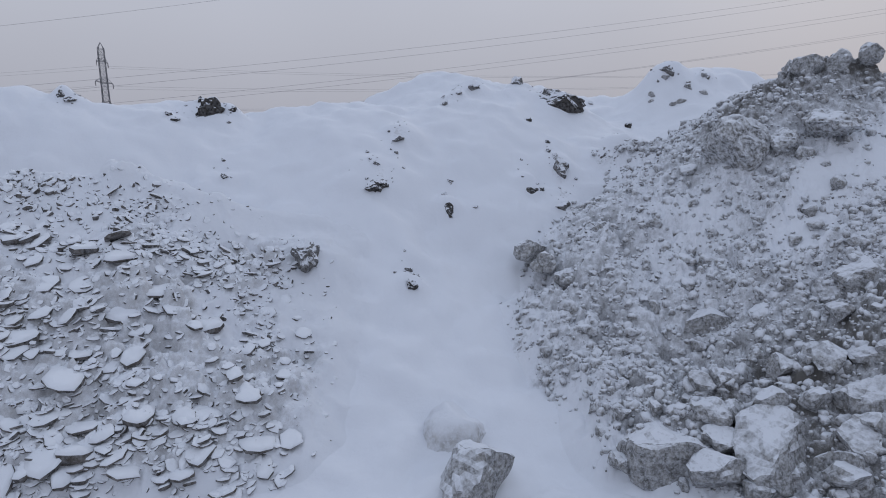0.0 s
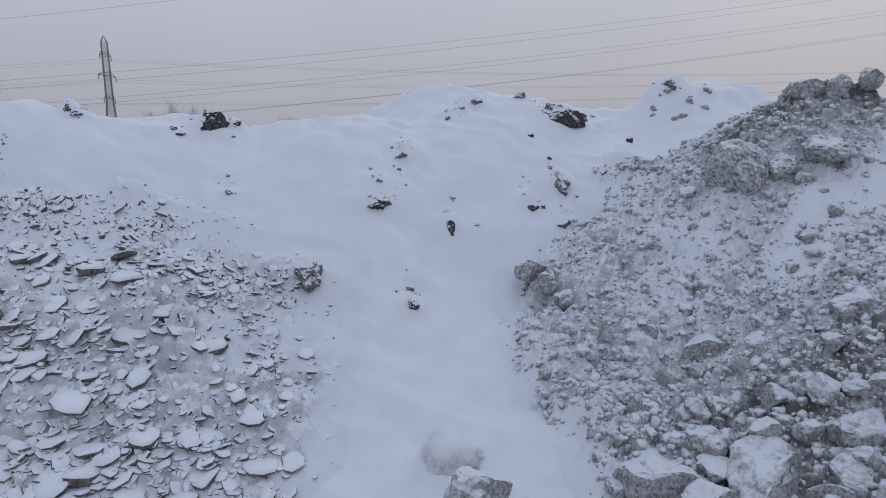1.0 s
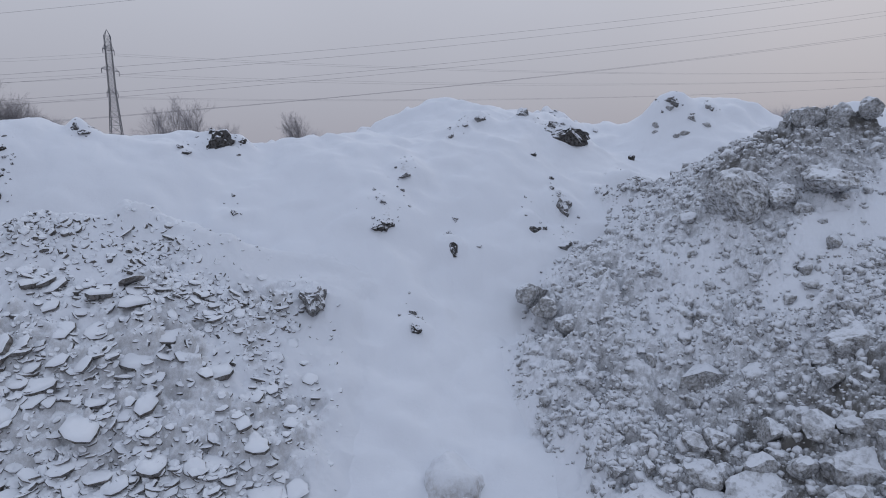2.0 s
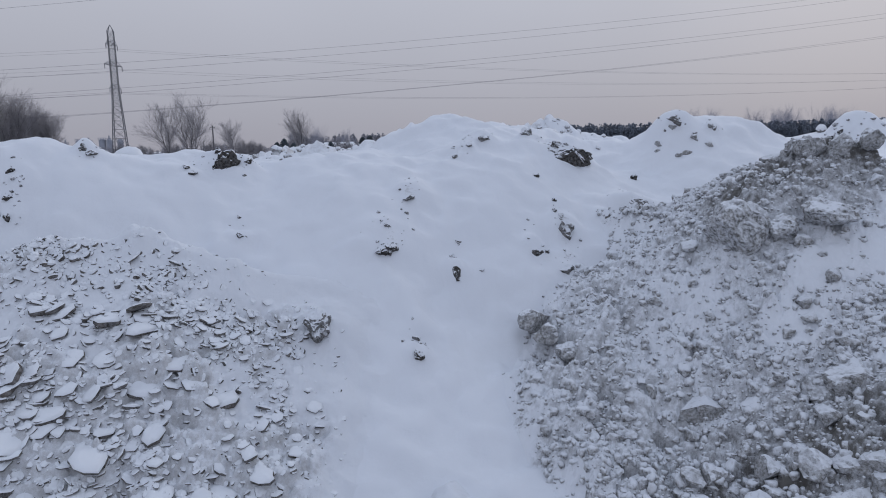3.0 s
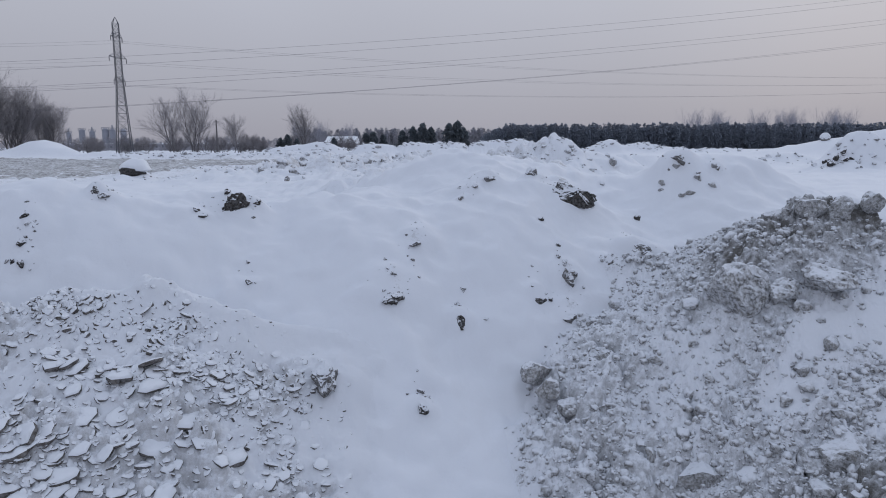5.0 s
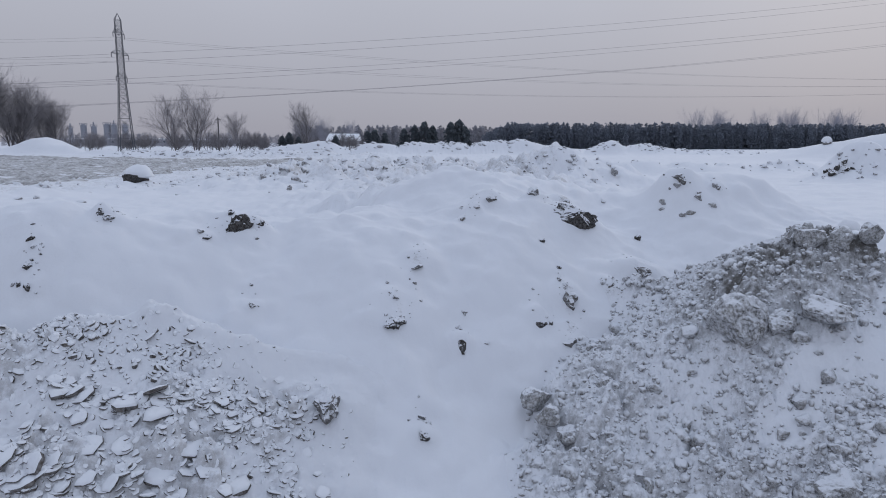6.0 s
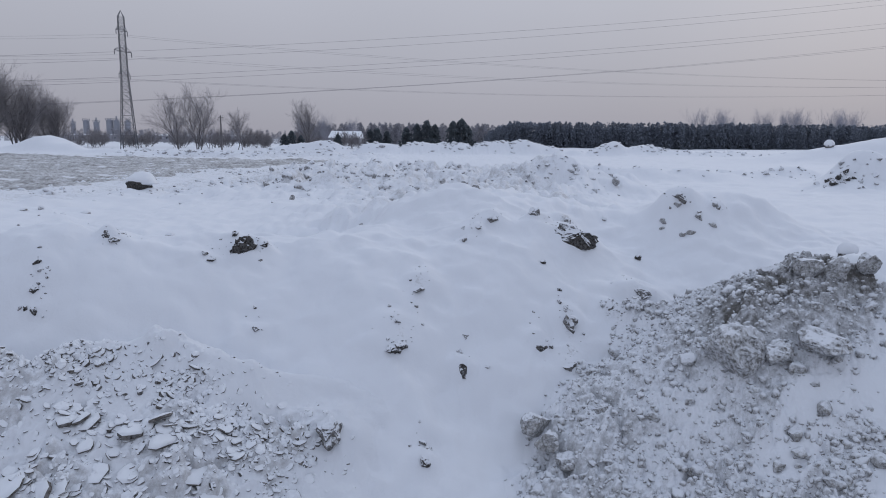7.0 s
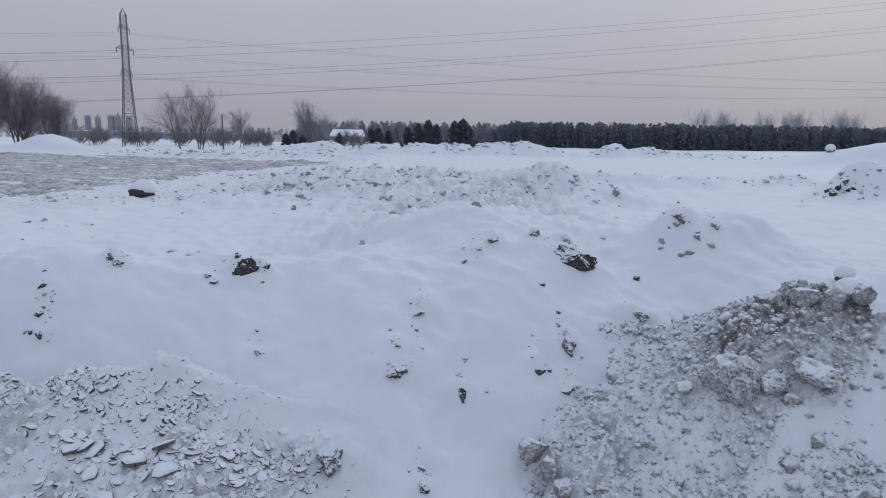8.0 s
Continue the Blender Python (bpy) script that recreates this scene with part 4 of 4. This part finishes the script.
# ---- pylon and lines ----
def pylon(x, y, z, height):
    e = empty("pylon", (x, y, z), "grey steel lattice power pylon with short crossarms", "pylon")
    turn = Matrix.Rotation(radians(17), 3, "Z")

    def half(h):
        return 1.75 - 1.0 * min(h / 17.5, 1) if h < 17.5 else 0.75 - 0.08 * (h - 17.5) / (height - 17.5)

    def corner(i, h):
        sx, sy = ((1, 1), (-1, 1), (-1, -1), (1, -1))[i]
        return turn @ Vector((sx * half(h), sy * half(h), 0)) + Vector((0, 0, h))
    for i in range(4):
        t = Tubes()
        t.add(corner(i, -0.5), corner(i, 17.5), 0.10, 0.09)
        t.add(corner(i, 17.5), corner(i, height - 1.6), 0.075, 0.06)
        t.add(corner(i, height - 1.6), Vector((0, 0, height)), 0.08, 0.05)
        part_of("leg", t.mesh("leg", M_STEEL), e)
    levels = [0, 3.0, 5.6, 7.9, 10.0, 11.9, 13.5, 14.9, 16.2, 17.5, 18.9, 20.3, 21.8, 23.3, 24.7, 26.0, 27.3, 28.6, 30.0, height - 1.6]
    for lo, hi in zip(levels[:-1], levels[1:]):
        for i in range(4):
            j = (i + 1) % 4
            for p, q in ((corner(i, lo), corner(j, hi)), (corner(j, lo), corner(i, hi)), (corner(i, hi), corner(j, hi))):
                t = Tubes()
                t.add(p, q, 0.043, 0.043)
                part_of("brace", t.mesh("brace", M_STEEL), e)
    tips = []
    for h, reach in ((17.8, 2.2), (23.3, 3.4), (28.2, 2.2)):
        for sgn in (1, -1):
            t = Tubes()
            tip = turn @ Vector((reach * 0.42 * sgn, reach * sgn * 0.9, 0)) + Vector((0, 0, h + 0.1))
            for i in ((0, 1) if sgn > 0 else (2, 3)):
                t.add(corner(i, h), tip, 0.075, 0.05)
                t.add(corner(i, h + 1.1), tip, 0.06, 0.045)
            arm = part_of("crossarm", t.mesh("crossarm", M_STEEL), e)
            g = Tubes()
            for k in range(5):
                g.add(tip - Vector((0, 0, 0.05 + 0.22 * k)), tip - Vector((0, 0, 0.22 + 0.22 * k)), 0.13, 0.07, 8)
            part_of("insulator", g.mesh("insulator", M_GLASS_INS), arm)
            tips.append(Vector((x, y, z)) + tip - Vector((0, 0, 1.2)))
    return tips


TIPS = pylon(-81.0, 165, 4.1, 33.0)


def wire(points, r, over=0.25, label="thin overhead power line sagging across the sky"):
    """A line through three points, as a parabola, drawn on beyond both ends."""
    a, b, c = (np.array(p, float) for p in points)
    d = c - a
    s = np.dot(b - a, d) / np.dot(d, d)
    sag = (b - a - s * d)[2] / (s * (1 - s))
    us = np.linspace(-over, 1 + over, 61)
    pts = [a + u * d + np.array([0, 0, sag * u * (1 - u)]) for u in us]
    along = Vector(d).normalized()
    across = along.orthogonal().normalized()
    over_it = along.cross(across)
    ring = [np.array(across * math.cos(k * 1.2566) + over_it * math.sin(k * 1.2566)) * r for k in range(5)]
    verts = [p + q for p in pts for q in ring]
    faces = [(5 * i + k, 5 * i + (k + 1) % 5, 5 * i + 5 + (k + 1) % 5, 5 * i + 5 + k) for i in range(60) for k in range(5)]
    return tagged(new("power_line", mesh_from("power_line", verts, faces, M_WIRE, True)), label, "power line", "overhead power lines")


wire(((-85.0, 125.0, 21.5), (-2.7, 145.0, 28.5), (104.4, 168.0, 41.3)), 0.021)
wire(((-85.2, 125.0, 20.0), (-2.6, 145.0, 27.0), (104.6, 168.0, 40.1)), 0.021)
wire(((-85.5, 125.0, 16.8), (-2.6, 145.0, 23.5), (105.1, 168.0, 35.7)), 0.021)
wire(((-85.6, 125.0, 15.9), (-2.6, 145.0, 22.5), (105.3, 168.0, 34.7)), 0.021)
wire(((-85.9, 125.0, 12.4), (-2.5, 145.0, 18.7), (105.8, 168.0, 30.4)), 0.021)
wire(((-85.9, 125.0, 12.2), (-2.5, 145.0, 18.6), (105.9, 168.0, 30.0)), 0.021)
wire(((-79.9, 126.0, 32.9), (-61.2, 131.0, 35.4), (-41.9, 136.0, 38.2)), 0.021)
for k, tip in enumerate(TIPS):
    drop = (0, 0.4, 0.8, 1.2, 1.6, 2.0)[k]
    end = Vector((150 + 3 * (k % 2), 222, 22.5 + (tip.z - 20) * 0.42))
    wire((tip, tip * 0.5 + end * 0.5 - Vector((0, 0, 2.2)), end), 0.016, 0.0, "faint far power line strung from the pylon")
    wire((tip, tip + Vector((-60, -10 + k, -1.5)), tip + Vector((-120, -20 + 2 * k, 0))), 0.016, 0.0, "faint far power line strung from the pylon")


# ---- buildings far off ----
def box(bm, x0, y0, z0, x1, y1, z1):
    m = Matrix.Translation(((x0 + x1) / 2, (y0 + y1) / 2, (z0 + z1) / 2)) @ Matrix.Diagonal((x1 - x0, y1 - y0, z1 - z0, 1))
    bmesh.ops.create_cube(bm, size=1.0, matrix=m)


def shed(name, x, y, z, w, d, h, rise, label, wall):
    e = empty(name, (x, y, z), label, "building")
    bm = bmesh.new()
    box(bm, -w / 2, 0, -0.5, w / 2, d, h)
    part("wall", bm, wall, e)
    bm = bmesh.new()
    e0 = 0.5
    a = [bm.verts.new(p) for p in ((-w / 2 - e0, -e0, h), (w / 2 + e0, -e0, h), (w / 2 + e0, d + e0, h), (-w / 2 - e0, d + e0, h), (-w / 2 - e0, d / 2, h + rise), (w / 2 + e0, d / 2, h + rise),
                                   (-w / 2 - e0, -e0, h + 0.35), (w / 2 + e0, -e0, h + 0.35), (w / 2 + e0, d + e0, h + 0.35), (-w / 2 - e0, d + e0, h + 0.35))]
    for q in ((0, 1, 7, 6), (6, 7, 5, 4), (8, 9, 4, 5), (2, 3, 9, 8), (0, 3, 2, 1), (0, 6, 4, 9, 3), (1, 2, 8, 5, 7)):
        bm.faces.new([a[i] for i in q])
    part("roof", bm, M_SNOW, e, "roof under snow")
    n = max(2, int(w / 4))
    for k in range(n):
        bm = bmesh.new()
        cx = -w / 2 + (k + 0.5) * w / n
        box(bm, cx - 0.7, -0.08, h * 0.45, cx + 0.7, 0.02, h * 0.75)
        part("window", bm, M_PANE, e)
    return e


shed("shed", -47.5, 290, 3.4, 12.5, 16, 3.6, 3.2, "low grey shed with a snowy gable roof", M_WALL)
shed("shed", -44.0, 262, 2.4, 10.5, 8, 1.6, 0.9, "small low shed with a snowy roof", M_WALLPALE)
shed("factory_hall", -185, 405, 4.0, 120, 30, 3.6, 0.8, "long pale low factory hall in the distance", M_WALLPALE)


def silo(x, y, z, r, h, k):
    e = empty("silo", (x, y, z), "steel silo, coloured light grey for haze, with a railed top platform", "silo", "silos of the far plant")
    t = Tubes()
    t.add((0, 0, -1), (0, 0, h), r, r, 14)
    t.add((0, 0, h), (0, 0, h + 0.8), r, r * 0.3, 14)
    part_of("shell", t.mesh("shell", M_SILO), e)
    t = Tubes()
    for a in range(8):
        p = Vector((math.cos(a * math.pi / 4) * r * 1.15, math.sin(a * math.pi / 4) * r * 1.15, h))
        q = Vector((math.cos((a + 1) * math.pi / 4) * r * 1.15, math.sin((a + 1) * math.pi / 4) * r * 1.15, h))
        t.add(p, p + Vector((0, 0, 1.3)), 0.12, 0.12)
        t.add(p + Vector((0, 0, 1.3)), q + Vector((0, 0, 1.3)), 0.1, 0.1)
    if k % 2 == 0:
        t.add((0, 0, h), (0, 0, h + 3.0), 0.5, 0.4, 8)
    part_of("railing", t.mesh("railing", M_SILO), e)
    return e


for k, (x, r, h) in enumerate([(-235.0, 2.0, 11.0), (-226.5, 2.6, 13.0), (-220.0, 2.4, 12.0), (-211.5, 2.9, 13.5), (-207.0, 2.6, 13.2), (-200.0, 2.6, 13.0)]):
    silo(x - 6, 420, 5.0, r * 0.72, h * 0.88, k)
t = Tubes()
t.add((0, 0, -0.5), (0, 0, 8.0), 0.20, 0.15, 8)
pole = empty("utility_pole", (-52.5, 150, float(ground_z(-52.5, 150))), "dark wooden utility pole", "pole")
part_of("mast", t.mesh("mast", M_BARK), pole)
t = Tubes()
t.add((-0.6, 0, 7.6), (0.6, 0, 7.6), 0.08, 0.08, 4)
part_of("crossbar", t.mesh("crossbar", M_BARK), pole)


# ---- lumps strewn over the field behind the bank ----
def want_field(x, y):
    return np.clip(0.35 + 2.0 * fbm(x * 0.25, y * 0.25, 3, 87), 0, 1) * np.clip((6 + (y - 18) * 0.15 - x) / 4, 0.0, 1) * (1 - np.exp(-((x + 9.0) / 6.0) ** 4 - ((y - 23.0) / 7.0) ** 4))


M_FIELD = snowy_material("field_lump", (0.06, 0.057, 0.054), (0.30, 0.29, 0.28), 0.05, 0.4, 5.0, 16.0, 0.65)
field = empty("field_rubble", (0, 30, 4.0), "strewn frozen lumps of snow and ice on the field", "rubble", kind="stuff")
joined("lumps", scatter(2600, 21, (-26, 14), (17.5, 58), ground_z, want_field, (0.05, 0.30), 0.6, -0.15, 30), [rock_shape(820 + k, 2, 6, 0.3, (1.1, 0.9, 0.75)) for k in range(6)], M_FIELD, field, Matrix.Translation((0, -30, -4.0)), "frozen lumps half covered with snow", 21, smooth=True)
for k, (x, y, a, c) in enumerate([(20.5, 35.3, 0.34, 0.3), (21.1, 35.1, 0.26, 0.26), (20.9, 35.6, 0.3, 0.3), (21.5, 35.3, 0.25, 0.22), (21.3, 35.7, 0.28, 0.26), (20.4, 35.8, 0.2, 0.22), (24.6, 35.9, 0.25, 0.2),
                                  (7.4, 30.0, 0.35, 0.28), (2.6, 21, 0.2, 0.17), (-2.6, 17.5, 0.2, 0.18), (0.6, 19.0, 0.25, 0.2), (1.5, 22.0, 0.22, 0.25), (4.4, 24.0, 0.18, 0.14), (-6.5, 26.0, 0.22, 0.2), (-9.0, 31.0, 0.35, 0.3), (-4.0, 33.0, 0.3, 0.3)]):
    boulder("snowy_rock", x, y, float(ground_z(x, y)) + c * 0.25, (a * 0.75, a * 0.55, c * 0.8), M_DARK if k < 7 else M_ICE, "stone under a snow cap on the field", "rock", 860 + k, 33 * k, (0, 6), 11, 0.25, 3)


def dome(seed, size):
    """A soft pillow of snow with a flat underside."""
    v, f = ICO[3]
    v = v * (1 + 0.12 * noise3(v, 1.3, seed))[:, None]
    v[:, 2] = np.where(v[:, 2] < 0, v[:, 2] * 0.25, v[:, 2])
    return v * np.array(size), f


def capped_stone(x, y, z, a, c, seed, label, mat):
    e = empty("capped_stone", (x, y, z), label, "rock", "stones under thick snow caps")
    part_of("stone", mesh_from("stone", *rock_shape(seed, 3, 10, 0.2, (a, a * 0.7, c)), mat), e)
    part_of("snow_cap", mesh_from("snow_cap", *dome(seed + 1, (a * 1.1, a * 0.9, c * 1.35)), M_CAP), e, "thick rounded cap of snow", pose(0.08 * a, 0.38 * a, 0.32 * c))


capped_stone(-14.42, 29.54, float(ground_z(-14.42, 29.54)) + 0.2, 0.62, 0.36, 1200, "dark stone under a thick round snow cap on the field", M_DARK)
capped_stone(49.60, 87.50, float(ground_z(49.60, 87.50)) + 0.2, 0.6, 0.5, 1210, "stone under a snow cap on the far drift", M_BROWN)
capped_stone(9.00, 14.30, float(ground_z(9.00, 14.30)) + 0.10, 0.30, 0.22, 1220, "stone with a snow cap beside the tall heap", M_BROWN)
capped_stone(9.12, 14.80, float(ground_z(9.12, 14.80)) + 0.14, 0.22, 0.18, 1230, "stone with a snow cap beside the tall heap", M_DARK)
for k in range(9):  # grey clods that show through the snow of the hump behind the bank
    x, y = 5.35 + 0.17 * k + 0.12 * math.sin(k * 4.0), 16.55 + 0.3 * math.sin(k * 2.6)
    a = 0.07 + 0.05 * abs(math.sin(k * 1.9))
    boulder("snow_clod", x, y, float(ground_z(x, y)) - 0.35 * a, (a * 1.3, a, a), M_ICE, "grey frozen clod showing through the snow hump", "snow lump", 1250 + k, 47 * k, (0, 8), 8, 0.2, 3, True)


def want_rows(x, y):
    row = np.exp(-((y - 112 - 3 * np.sin(x * 0.06)) / 2.0) ** 2) * np.clip((x + 40) / 30, 0, 1)
    row2 = np.exp(-((y - 92 + 0.15 * x) / 2.0) ** 2) * np.clip((-8 - x) / 12, 0, 1)
    return np.clip(row + row2, 0, 1)


def want_near_mounds(x, y):
    return np.clip(np.exp(-((x - 21.8) / 1.6) ** 2 - ((y - 35.4) / 0.9) ** 2) + 0.5 * np.exp(-((x - 26) / 2.5) ** 2 - ((y - 36.4) / 1.2) ** 2) + 0.6 * np.exp(-((x - 5.5) / 3.0) ** 2 - ((y - 30.2) / 1.3) ** 2)
                   + 0.25 * np.exp(-((y - 45.2) / 1.2) ** 2) * np.clip((x - 4) / 4, 0, 1), 0, 1)


rows = empty("snow_rows", (0, 100, 4.5), "rows of pushed-up frozen snow lumps at the field's end", "snow row", kind="stuff")
joined("lumps", scatter(900, 41, (-52, 110), (88, 118), ground_z, want_rows, (0.15, 0.55), 0.4, -0.15, 25), [rock_shape(840 + k, 2, 5, 0.15, (1.2, 0.9, 0.7)) for k in range(5)], M_FIELD, rows, Matrix.Translation((0, -100, -4.5)), "frozen snow lumps", 41, smooth=True)
mounds = empty("mound_rubble", (15, 36, 4.5), "frozen lumps on the snow mounds of the field", "rubble", kind="stuff")
joined("lumps", scatter(420, 42, (2, 32), (28, 48), ground_z, want_near_mounds, (0.05, 0.22), 0.5, -0.05, 30), [rock_shape(850 + k, 2, 7, 0.15) for k in range(5)], M_FIELD, mounds, Matrix.Translation((-15, -36, -4.5)), "frozen snow lumps", 42)
